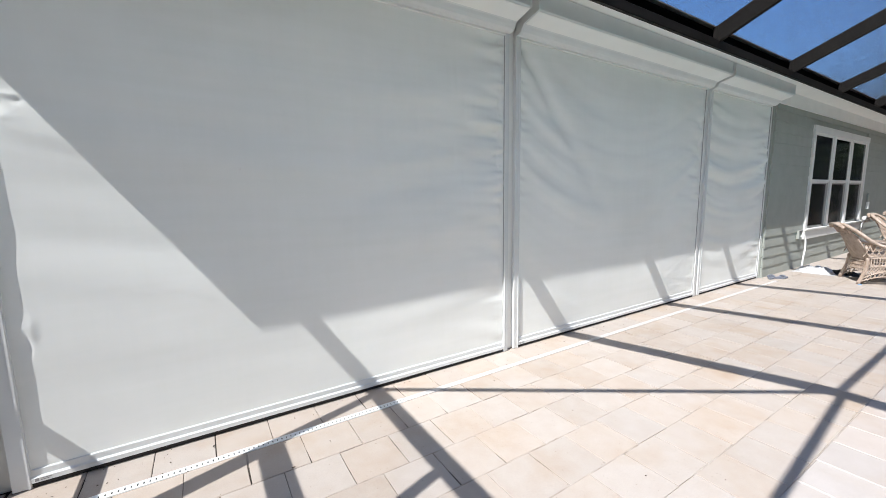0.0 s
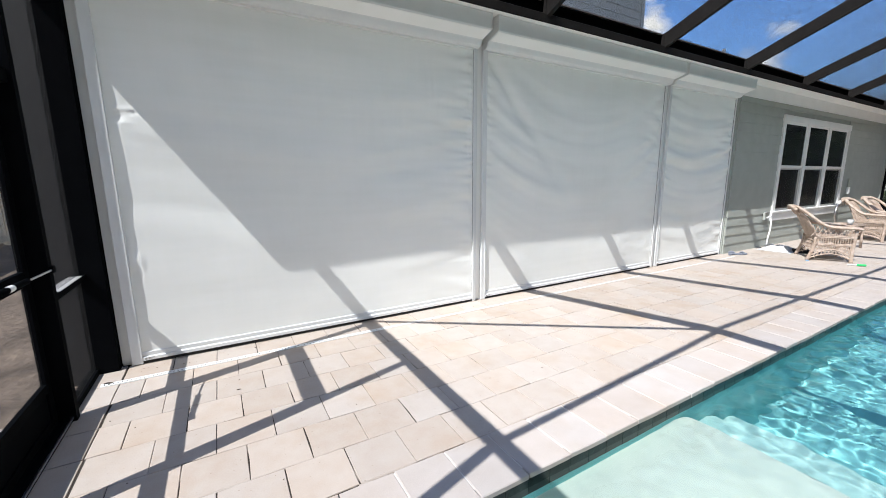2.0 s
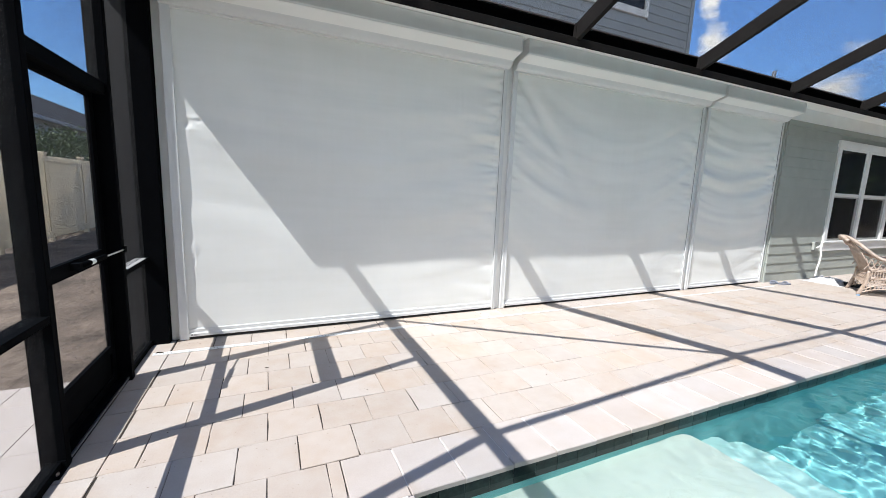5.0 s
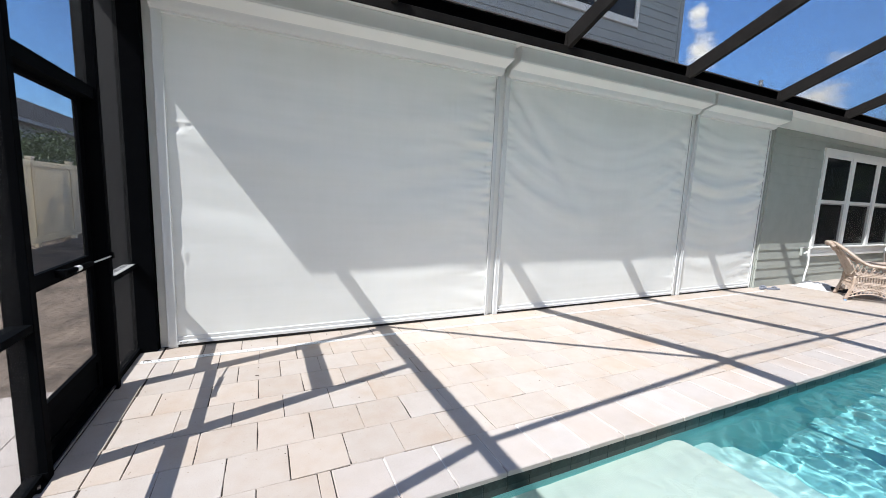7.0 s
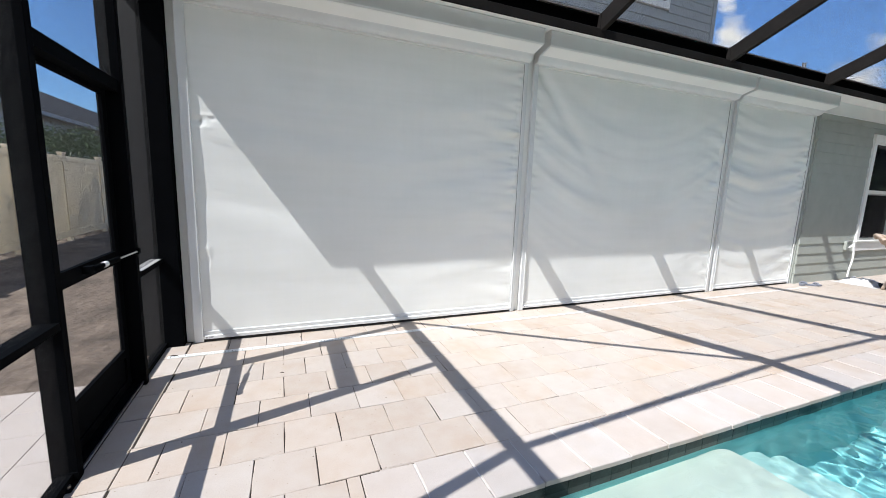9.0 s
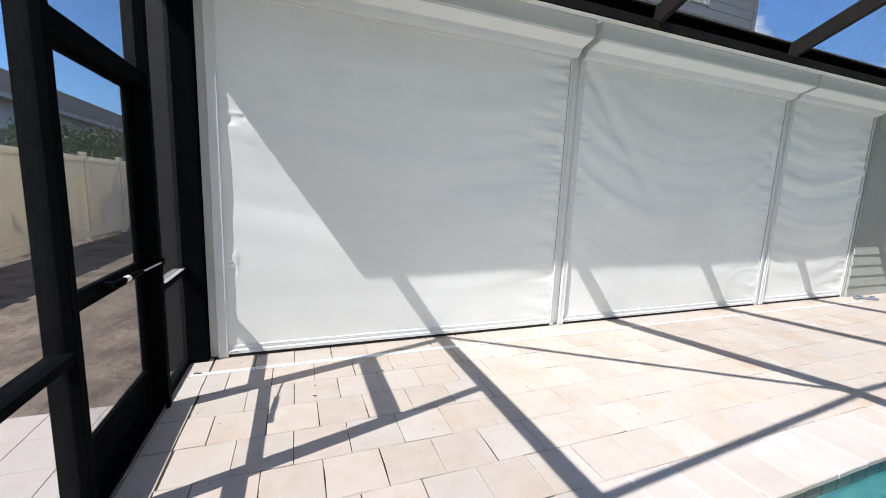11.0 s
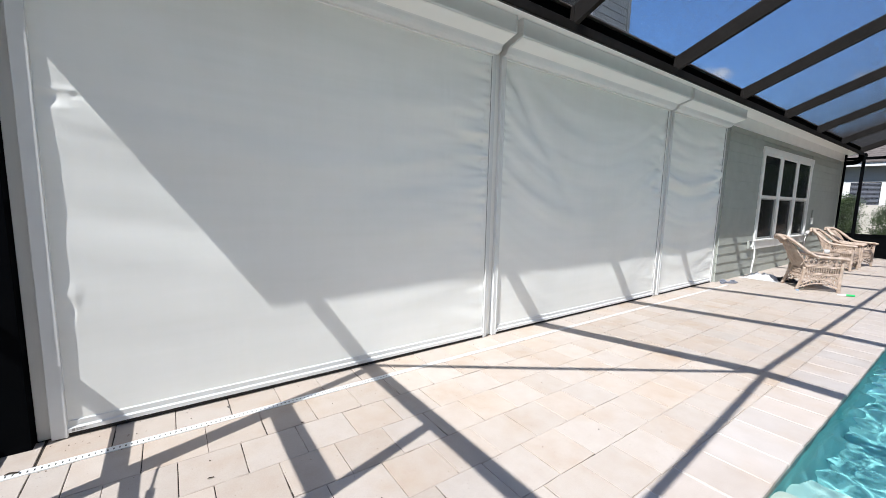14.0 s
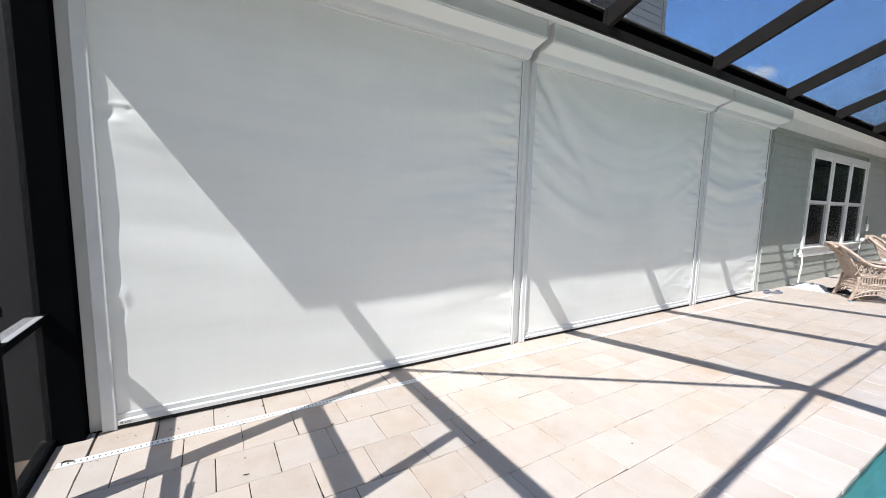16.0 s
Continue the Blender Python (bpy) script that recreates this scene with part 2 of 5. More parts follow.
SHINGLE2 = material("dark_roof_shingle", (0.020, 0.0205, 0.023), rough=0.9, vary=0.2, scale=5, fine=60, bump=0.6, dist=0.004)
SOIL = material("sandy_soil", (0.21, 0.165, 0.128), rough=0.95, vary=0.25, scale=2.2, fine=9, bump=0.9, dist=0.06,
                tint=(0.08, 0.062, 0.048))
FENCE = material("tan_vinyl", (0.88, 0.81, 0.67), rough=0.5, vary=0.05, scale=2, fine=40, bump=0.03)
fn, fl = FENCE.node_tree.nodes, FENCE.node_tree.links     # translucent glow added to brighten the boards' shaded side
f_lift, f_mix = fn.new("ShaderNodeBsdfTranslucent"), fn.new("ShaderNodeMixShader")
f_lift.inputs["Color"].default_value = (0.90, 0.85, 0.72, 1)
f_mix.inputs["Fac"].default_value = 0.42
fl.new(fn["Principled BSDF"].outputs["BSDF"], f_mix.inputs[1])
fl.new(f_lift.outputs["BSDF"], f_mix.inputs[2])
fl.new(f_mix.outputs["Shader"], fn["Material Output"].inputs["Surface"])
FENCE_W = material("cream_vinyl", (0.72, 0.69, 0.62), rough=0.5, vary=0.05, scale=2, fine=40, bump=0.03)
LEAF = material("leaf", (0.07, 0.115, 0.035), rough=0.55, vary=0.3, scale=5, fine=40, bump=0.1, tint=(0.035, 0.06, 0.02))
BARK = material("bark", (0.11, 0.08, 0.055), rough=0.9, vary=0.2, scale=10, fine=60, bump=0.7, dist=0.01)
WICKER = material("cream_wicker", (0.58, 0.475, 0.40), rough=0.65, vary=0.16, scale=12, fine=160, bump=0.4, dist=0.001,
                  tint=(0.34, 0.26, 0.195))
CHARCOAL = material("charcoal_paint", (0.015, 0.0155, 0.017), rough=0.7, vary=0.08, scale=4, fine=60, bump=0.1)
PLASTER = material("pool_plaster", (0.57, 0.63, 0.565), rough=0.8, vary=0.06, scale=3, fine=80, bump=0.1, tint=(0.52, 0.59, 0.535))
# bluer copies of the plaster: light lost in deeper water is painted in
SHELF = material("depth_tinted_step", (0.40, 0.62, 0.60), rough=0.8, vary=0.06, scale=3, fine=80, bump=0.1, tint=(0.36, 0.57, 0.55))
DEEP = material("depth_tinted_plaster", (0.235, 0.57, 0.585), rough=0.8, vary=0.08, scale=2, fine=60, bump=0.1, tint=(0.205, 0.51, 0.53))
TILE = material("slate_blue_tile", (0.026, 0.044, 0.043), rough=0.3, vary=0.5, scale=24, fine=60, bump=0.2, per_piece=0.3, spec=0.25,
                tint=(0.012, 0.022, 0.025))
# dark grey that paints in the gloom of the porch and the room
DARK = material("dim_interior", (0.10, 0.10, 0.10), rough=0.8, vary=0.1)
GLASS = glass_material("window_glass")
SCREEN = screen_material("insect_mesh", (0.03, 0.03, 0.032), 0.10)
THREAD = material("mesh_thread", (0.006, 0.006, 0.007), rough=0.6, vary=0.05)
SCREEN_W = screen_material("wall_insect_mesh", (0.006, 0.006, 0.007), 0.24)
SCREEN_D = screen_material("window_insect_mesh", (0.008, 0.008, 0.008), 0.40)
WATER = water_material("pool_water")
CLOTH = material("white_cloth", (0.60, 0.60, 0.60), rough=0.8, vary=0.06, scale=8, fine=200, bump=0.3)
GREYRUBBER = material("blue_grey_foam", (0.22, 0.24, 0.29), rough=0.7, vary=0.1)
GREEN = material("green_plastic", (0.05, 0.55, 0.16), rough=0.4, vary=0.05)
YELLOW = material("yellow_plastic", (0.55, 0.60, 0.05), rough=0.4, vary=0.05)
BLUE = material("blue_plastic", (0.25, 0.42, 0.62), rough=0.4, vary=0.05)
GREYINK = material("grey_print", (0.35, 0.35, 0.35), rough=0.6, vary=0.05)


# ---- mesh helpers ----
def link(name, bm, mat, smooth=False):
    me = bpy.data.meshes.new(name)
    bm.normal_update()
    bm.to_mesh(me)
    bm.free()
    me.materials.append(mat)
    if smooth:
        for p in me.polygons:
            p.use_smooth = True
    return new(name, me)


def part(name, bm, mat, parent, label="", smooth=False):
    ob = link(name, bm, mat, smooth)
    ob.parent = parent
    if label:
        tagged(ob, label)
    return ob


def empty(name, at=(0, 0, 0)):
    e = new(name)
    e.empty_display_size = 0.1
    e.location = at
    return e


def box(bm, x0, x1, y0, y1, z0, z1, bevel=0.0):
    m = Matrix.Translation(((x0 + x1) / 2, (y0 + y1) / 2, (z0 + z1) / 2)) @ Matrix.Diagonal((abs(x1 - x0), abs(y1 - y0), abs(z1 - z0), 1))
    r = bmesh.ops.create_cube(bm, size=1.0, matrix=m)
    if bevel:
        vs = set(r["verts"])
        es = [e for e in bm.edges if e.verts[0] in vs and e.verts[1] in vs]
        bmesh.ops.bevel(bm, geom=es, offset=bevel, segments=2, affect="EDGES", profile=0.6)
    return bm


def boxes(*rows, bevel=0.0):
    bm = bmesh.new()
    for r in rows:
        box(bm, *r, bevel=bevel)
    return bm


def beam_between(bm, a, b, w, h, up=(0, 0, 1)):
    """A rectangular bar from a to b; w across, h along up."""
    a, b = Vector(a), Vector(b)
    d = (b - a).normalized()
    side = d.cross(Vector(up)).normalized()
    top = side.cross(d).normalized()
    ring = [(-w / 2, -h / 2), (w / 2, -h / 2), (w / 2, h / 2), (-w / 2, h / 2)]
    va = [bm.verts.new(a + side * s + top * t) for s, t in ring]
    vb = [bm.verts.new(b + side * s + top * t) for s, t in ring]
    for i in range(4):
        j = (i + 1) % 4
        bm.faces.new((va[i], va[j], vb[j], vb[i]))
    bm.faces.new(va[::-1])
    bm.faces.new(vb)
    return bm


def tube(bm, pts, r, n=6, r2=None, caps=True):
    pts = [Vector(p) for p in pts]
    rings = []
    prev = None
    for i, p in enumerate(pts):
        d = (pts[min(i + 1, len(pts) - 1)] - pts[max(i - 1, 0)]).normalized()
        if prev is None:
            prev = d.orthogonal().normalized()
        prev = (prev - d * prev.dot(d)).normalized()
        other = d.cross(prev)
        rr = r if r2 is None else r + (r2 - r) * i / (len(pts) - 1)
        rings.append([bm.verts.new(p + (prev * math.cos(k * 2 * math.pi / n) + other * math.sin(k * 2 * math.pi / n)) * rr) for k in range(n)])
    for a, b in zip(rings, rings[1:]):
        for k in range(n):
            bm.faces.new((a[k], a[(k + 1) % n], b[(k + 1) % n], b[k]))
    if caps:
        bm.faces.new(rings[0][::-1])
        bm.faces.new(rings[-1])
    return bm


def smooth_path(pts, steps=5):
    """Catmull-Rom points through pts."""
    p = [Vector(q) for q in pts]
    p = [2 * p[0] - p[1]] + p + [2 * p[-1] - p[-2]]
    out = []
    for i in range(1, len(p) - 2):
        for s in range(steps):
            t = s / steps
            a, b, c, d = p[i - 1], p[i], p[i + 1], p[i + 2]
            out.append(0.5 * ((2 * b) + (c - a) * t + (2 * a - 5 * b + 4 * c - d) * t * t + (3 * b - a - 3 * c + d) * t ** 3))
    out.append(p[-2])
    return out


def extrude_x(bm, profile, x0, x1):
    """A closed (y, z) outline drawn out along x."""
    a = [bm.verts.new((x0, y, z)) for y, z in profile]
    b = [bm.verts.new((x1, y, z)) for y, z in profile]
    n = len(profile)
    for i in range(n):
        j = (i + 1) % n
        bm.faces.new((a[i], b[i], b[j], a[j]))
    bm.faces.new(a)
    bm.faces.new(b[::-1])
    bmesh.ops.recalc_face_normals(bm, faces=bm.faces)
    return bm


def struct(ob, label, category):
    return tagged(ob, label, category, kind="structure")


# ---- the plan ----
WALL_Y = 2.785          # face of the shade fabric
SIDE_Y = 2.74           # face of the siding wall
END_X = -1.11           # screen wall with the door
FAR_X = 17.3            # far end of the deck
EAVE_Y, EAVE_Z = 2.28, 3.18
HIP_Y, HIP_Z = -0.08, 4.24
POOL_X0, POOL_X1, POOL_Y0, POOL_Y1 = 0.49, 10.6, 0.30, -4.6
WATER_Z = -0.11
OUT_Z = -0.10

# ---- ground, deck and pool ----
bm = bmesh.new()
g = 900.0
for x0, x1, y0, y1 in ((-g, POOL_X0 - 0.2, -g, g), (POOL_X1 + 0.2, g, -g, g), (POOL_X0 - 0.2, POOL_X1 + 0.2, POOL_Y0 + 0.2, g), (POOL_X0 - 0.2, POOL_X1 + 0.2, -g, POOL_Y1 - 0.2)):
    vs = [bm.verts.new(p) for p in ((x0, y0, OUT_Z), (x1, y0, OUT_Z), (x1, y1, OUT_Z), (x0, y1, OUT_Z))]
    bm.faces.new(vs)
struct(link("ground", bm, SOIL), "bare sandy soil round the house", "ground")

bm = boxes((-1.16, 0.205, -7.0, 3.2, -0.12, -0.0065), (0.205, FAR_X, POOL_Y0 + 0.32, 3.2, -0.12, -0.0065),
           (POOL_X1 + 0.3, FAR_X, -7.0, POOL_Y0 + 0.32, -0.12, -0.0065), (0.205, POOL_X1 + 0.3, -7.0, POOL_Y1 - 0.3, -0.12, -0.0065))
patio = struct(link("patio", bm, JOINT), "cream square concrete pavers laid in running bond", "patio")
part("mortar_bed", boxes((0.21, POOL_X1 + 0.2, POOL_Y0 + 0.02, POOL_Y0 + 0.32, -0.02, -0.0045), (0.21, 0.47, POOL_Y1, POOL_Y0 + 0.02, -0.02, -0.0045)), MORTAR, patio, "pale mortar between the coping stones")

# basin
bm = bmesh.new()
deep = -1.25
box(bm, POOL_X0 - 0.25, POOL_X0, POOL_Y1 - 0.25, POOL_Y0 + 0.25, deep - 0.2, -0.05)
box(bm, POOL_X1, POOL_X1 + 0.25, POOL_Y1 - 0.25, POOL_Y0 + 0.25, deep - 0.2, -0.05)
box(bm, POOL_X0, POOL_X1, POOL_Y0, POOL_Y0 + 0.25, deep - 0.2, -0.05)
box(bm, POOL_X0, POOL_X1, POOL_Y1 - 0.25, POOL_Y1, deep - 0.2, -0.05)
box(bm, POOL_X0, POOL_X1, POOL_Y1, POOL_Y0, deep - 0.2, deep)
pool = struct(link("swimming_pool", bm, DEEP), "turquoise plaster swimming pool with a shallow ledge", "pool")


def ledge(name, xe, z, bulge, mat):
    """A shallow shelf from the near end of the pool to x = xe, with a rounded corner at the wall."""
    pts = [(POOL_X0, POOL_Y1), (POOL_X0, POOL_Y0)]
    for k in range(9):
        a = math.pi / 2 * k / 8
        pts.append((xe - 0.16 + 0.16 * math.sin(a) + 0.10 * math.exp(-((k - 2) / 2.5) ** 2) * bulge, POOL_Y0 - 0.16 * (1 - math.cos(a))))
    for k in range(1, 13):
        pts.append((xe - 0.03 * math.sin(k / 12 * math.pi), POOL_Y0 - 0.16 + (POOL_Y1 - POOL_Y0 + 0.16) * k / 12))
    bm = bmesh.new()
    lo = [bm.verts.new((x, y, deep - 0.1)) for x, y in pts]
    hi = [bm.verts.new((x, y, z)) for x, y in pts]
    for i in range(len(pts)):
        j = (i + 1) % len(pts)
        bm.faces.new((lo[i], lo[j], hi[j], hi[i]))
    bm.faces.new(hi)
    bmesh.ops.recalc_face_normals(bm, faces=bm.faces)
    return part(name, bm, mat, pool)


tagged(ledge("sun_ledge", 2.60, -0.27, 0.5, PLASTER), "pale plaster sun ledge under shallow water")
tagged(ledge("pool_step", 2.95, -0.52, 0.7, SHELF), "plaster pool step with the water's tint in its colour")
tagged(ledge("pool_step", 3.32, -0.80, 0.7, SHELF), "plaster lower pool step with the water's tint in its colour")

# water, a finely rippled sheet
nx, ny = 640, 320
xs, ys = np.linspace(POOL_X0, POOL_X1, nx), np.linspace(POOL_Y1, POOL_Y0, ny)


def ripple(x, y):
    calm = 0.40 + 0.64 * min(1.0, max(0.0, (x - 2.0) / 1.2))
    v = Vector((x * 7.2, y * 7.2, 0.0)) + Vector((0.5, 0.3, 0.0)) * noise.noise(Vector((x * 1.7, y * 1.7, 4.0)))
    swell = 0.75 + 0.6 * noise.noise(Vector((x * 0.9, y * 0.9, 8.0)))
    return calm * swell * (0.0075 * noise.noise(v) + 0.0018 * noise.noise(v * 2.1 + Vector((5, 3, 1))) + 0.004 * noise.noise(v * 0.4))


verts = [(x, y, WATER_Z + ripple(x, y)) for y in ys for x in xs]
faces = [(j * nx + i, j * nx + i + 1, (j + 1) * nx + i + 1, (j + 1) * nx + i) for j in range(ny - 1) for i in range(nx - 1)]
me = bpy.data.meshes.new("pool_water")
me.from_pydata(verts, [], faces)
me.materials.append(WATER)
for p in me.polygons:
    p.use_smooth = True
water = struct(new("pool_water", me), "clear turquoise rippled pool water", "water")
water.cycles.is_caustics_caster = True
for ob in (pool, *pool.children):
    ob.cycles.is_caustics_receiver = True

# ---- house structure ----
struct(link("wall_back", boxes((-1.0, 8.3, 6.6, 6.8, 0, 3.12)), DARK), "back wall of the covered porch, its dimness put into the colour", "wall")
struct(link("porch_floor", boxes((-1.2, 8.3, 2.83, 6.8, -0.10, -0.004)), DARK), "floor of the covered porch, its dimness put into the colour", "floor")
struct(link("ceiling", boxes((-1.2, 8.3, 2.80, 6.8, 3.125, 3.2)), WHITE), "white porch ceiling", "ceiling")
struct(link("wall_west", boxes((-1.40, -1.0, 2.84, 13.0, -0.10, 3.162)), CHARCOAL), "dark grey house end wall", "wall")


def siding(parent, x0, x1, z0, z1, y, mat, lap=0.178, holes=()):
    """Lapped boards from z0 to z1, each split round the holes (x0, x1, z0, z1)."""
    z = z0
    while z < z1 - 0.01:
        top = min(z + lap, z1)
        spans = [(x0, x1)]
        for hx0, hx1, hz0, hz1 in holes:
            if hz0 < top and hz1 > z:
                spans = [s for a, b in spans for s in ((a, min(b, hx0)), (max(a, hx1), b)) if s[1] - s[0] > 0.02]
        for a, b in spans:
            pr = [(y - 0.017, z), (y - 0.003, top + 0.012), (y + 0.02, top + 0.012), (y + 0.02, z), (y - 0.004, z - 0.001)]
            part("siding_board", extrude_x(bmesh.new(), pr, a, b), mat, parent)
        z += lap


WIN = (10.10, 13.90, 0.55, 2.74)
wall = struct(link("wall_south", boxes((8.25, WIN[0] + 0.02, SIDE_Y + 0.02, SIDE_Y + 0.24, -0.1, 3.162), (WIN[1] - 0.02, FAR_X, SIDE_Y + 0.02, SIDE_Y + 0.24, -0.1, 3.162),
                   (WIN[0] + 0.02, WIN[1] - 0.02, SIDE_Y + 0.02, SIDE_Y + 0.24, -0.1, WIN[2] + 0.02), (WIN[0] + 0.02, WIN[1] - 0.02, SIDE_Y + 0.02, SIDE_Y + 0.24, WIN[3] - 0.02, 3.162)), SIDING),
              "grey green lap siding house wall", "wall")
struct(link("wall_east", boxes((FAR_X - 0.2, FAR_X, SIDE_Y + 0.24, 13.0, -0.1, 3.162)), SIDING), "grey house end wall", "wall")
struct(link("wall_room", boxes((8.3, FAR_X - 0.2, 6.6, 6.8, 0, 3.12), (8.28, 8.4, SIDE_Y + 0.24, 6.6, 0, 3.12)), DARK), "inner wall added behind the window, its dimness put into the colour", "wall")
struct(link("frieze_board", boxes((8.24, FAR_X + 0.02, SIDE_Y - 0.03, SIDE_Y + 0.02, 2.95, 3.163), bevel=0.004), WHITE), "white painted frieze board under the soffit", "trim")
struct(link("corner_board", boxes((FAR_X - 0.09, FAR_X + 0.02, SIDE_Y - 0.03, SIDE_Y + 0.02, 0.0, 2.95), bevel=0.003), SIDING), "grey corner board at the end of the siding", "trim")
struct(link("soffit", boxes((-1.457, FAR_X + 0.45, 2.40, 2.795, 3.165, 3.20)), VINYL), "white painted soffit under the eave", "soffit")
# near-black colour carries the deep shade between gutter and roof edge
struct(link("fascia", boxes((-1.455, FAR_X + 0.45, 2.402, 2.43, 3.20, 3.36), bevel=0.004), BRONZE), "dark fascia board behind the gutter, blackened for the shade there", "trim")

siding(wall, 8.285, FAR_X - 0.09, 0.0, 2.95, SIDE_Y + 0.006, SIDING, 0.178, ((WIN[0], WIN[1], WIN[2], WIN[3]),))

# lower roof with overlapping courses
bm = bmesh.new()
SLOPE = 0.44
course = 0.16
y, z = 2.34, 3.335
while y < 9.0:
    y2 = y + course
    box_pts = [(y - 0.03, z - 0.004 - 0.03 * SLOPE), (y - 0.03, z + 0.008 - 0.03 * SLOPE), (y2, z + course * SLOPE + 0.003), (y2, z + course * SLOPE - 0.02)]
    a = [bm.verts.new((-1.46, p, q)) for p, q in box_pts]
    b = [bm.verts.new((FAR_X + 0.47, p, q)) for p, q in box_pts]
    for i in range(4):
        j = (i + 1) % 4
        bm.faces.new((a[i], b[i], b[j], a[j]))
    bm.faces.new(a)
    bm.faces.new(b[::-1])
    y, z = y2, z + course * SLOPE
bmesh.ops.recalc_face_normals(bm, faces=bm.faces)
box(bm, -1.4, FAR_X + 0.45, 8.9, 9.1, 3.1, z)
struct(link("roof", bm, SHINGLE), "weathered brown grey shingle roof", "roof")
pipe = tube(bmesh.new(), [(9.25, 3.6, 3.85), (9.25, 3.6, 4.1)], 0.035, 10)
tube(pipe, [(9.25, 3.6, 3.86), (9.25, 3.6, 3.93)], 0.08, 10, 0.04)
tagged(link("vent_pipe", pipe, STEEL), "small metal vent pipe on the shingle roof", "vent pipe")

# upper storey
UY, UX1 = 5.4, 9.1
upper = struct(link("upper_storey", boxes((-0.8, UX1 - 0.02, UY + 0.02, 11.0, 4.2, 7.2)), SIDING2), "blue grey lap siding upper storey", "wall")
UWIN = (5.15, 7.62, 5.41, 7.0)
siding(upper, -0.8, UX1 - 0.1, 4.3, 7.2, UY + 0.01, SIDING2, 0.178, ((UWIN[0], UWIN[1], UWIN[2], UWIN[3]),))
part("corner_board", boxes((UX1 - 0.11, UX1, UY - 0.02, UY + 0.02, 4.3, 7.2), (UX1 - 0.02, UX1 + 0.002, UY + 0.02, UY + 0.12, 4.3, 7.2)), SIDING2, upper)
part("upper_soffit", boxes((-1.2, UX1 + 0.45, UY - 0.45, 11.4, 7.2, 7.3)), WHITE, upper)
part("upper_roof", boxes((-1.25, UX1 + 0.5, UY - 0.5, 11.4, 7.3, 7.5)), SHINGLE, upper)
uw = struct(empty("window_2", (0, 0, 0)), "white framed upper storey window", "window")
x0, x1, z0, z1 = UWIN
part("window_frame", boxes((x0, x1, UY - 0.03, UY + 0.03, z0, z0 + 0.14), (x0, x1, UY - 0.03, UY + 0.03, z1 - 0.1, z1), (x0, x0 + 0.1, UY - 0.03, UY + 0.03, z0 + 0.14, z1 - 0.1),
     (x1 - 0.1, x1, UY - 0.03, UY + 0.03, z0 + 0.14, z1 - 0.1), ((x0 + x1) / 2 - 0.06, (x0 + x1) / 2 + 0.06, UY - 0.028, UY + 0.03, z0 + 0.14, z1 - 0.1), bevel=0.004), WHITE, uw)
part("pane", boxes((x0 + 0.1, (x0 + x1) / 2 - 0.06, UY + 0.005, UY + 0.015, z0 + 0.14, z1 - 0.1)), GLASS, uw)
part("pane", boxes(((x0 + x1) / 2 + 0.06, x1 - 0.1, UY + 0.005, UY + 0.015, z0 + 0.14, z1 - 0.1)), GLASS, uw)


# ---- the big window ----
def triple_window():
    w = struct(empty("window_1"), "white triple sash window in the siding wall", "window")
    x0, x1, z0, z1 = WIN
    f, b = SIDE_Y - 0.035, SIDE_Y + 0.10
    part("window_frame", boxes((x0, x0 + 0.11, f, b, z0 + 0.2, z1 - 0.13), (x1 - 0.11, x1, f, b, z0 + 0.2, z1 - 0.13), (x0 - 0.02, x1 + 0.02, f - 0.006, b, z1 - 0.13, z1), bevel=0.005), WHITE, w)
    part("window_sill", boxes((x0 - 0.02, x1 + 0.02, f - 0.004, b, z0, z0 + 0.17), (x0 - 0.03, x1 + 0.03, f - 0.03, b, z0 + 0.17, z0 + 0.2), bevel=0.005), WHITE, w)
    n = 3
    mw = 0.13
    span = (x1 - x0 - 0.22 - mw * (n - 1)) / n
    zm = (z0 + 0.2 + z1 - 0.13) / 2 - 0.005
    for i in range(n):
        a = x0 + 0.11 + i * (span + mw)
        if i:
            part("mullion", boxes((a - mw, a, f + 0.004, b, z0 + 0.2, z1 - 0.13), bevel=0.005), WHITE, w)
        for lo, hi, dy in ((z0 + 0.2, zm, 0.05), (zm, z1 - 0.13, 0.02)):
            s = f + dy
            t = 0.045
            sash = part("sash", boxes((a, a + span, s, s + 0.03, lo, lo + t), (a, a + span, s, s + 0.03, hi - t, hi), (a, a + t, s, s + 0.03, lo + t, hi - t), (a + span - t, a + span, s, s + 0.03, lo + t, hi - t), bevel=0.003), WHITE, w)
            part("pane", boxes((a + t, a + span - t, s + 0.010, s + 0.016, lo + t, hi - t)), GLASS, sash)
            if dy > 0.03:
                bm = bmesh.new()
                bm.faces.new([bm.verts.new((px, s - 0.012, pz)) for px, pz in ((a, lo), (a + span, lo), (a + span, hi - 0.02), (a, hi - 0.02))])
                part("insect_screen", bm, SCREEN_D, sash, "dark insect screen over the lower sash")


triple_window()


# ---- columns and motorised shades ----
def column(x0, x1, label):
    bm = boxes((x0, x1, WALL_Y + 0.02, 3.24, 0.0, 3.163), bevel=0.006)
    struct(link("column", bm, WHITE), label, "column")


column(-0.966, -0.80, "white painted corner column beside the screen wall")
column(2.42, 2.585, "white painted porch column between two shades")
column(6.0, 6.165, "white painted porch column between two shades")
column(8.17, 8.28, "white painted column at the end of the siding")


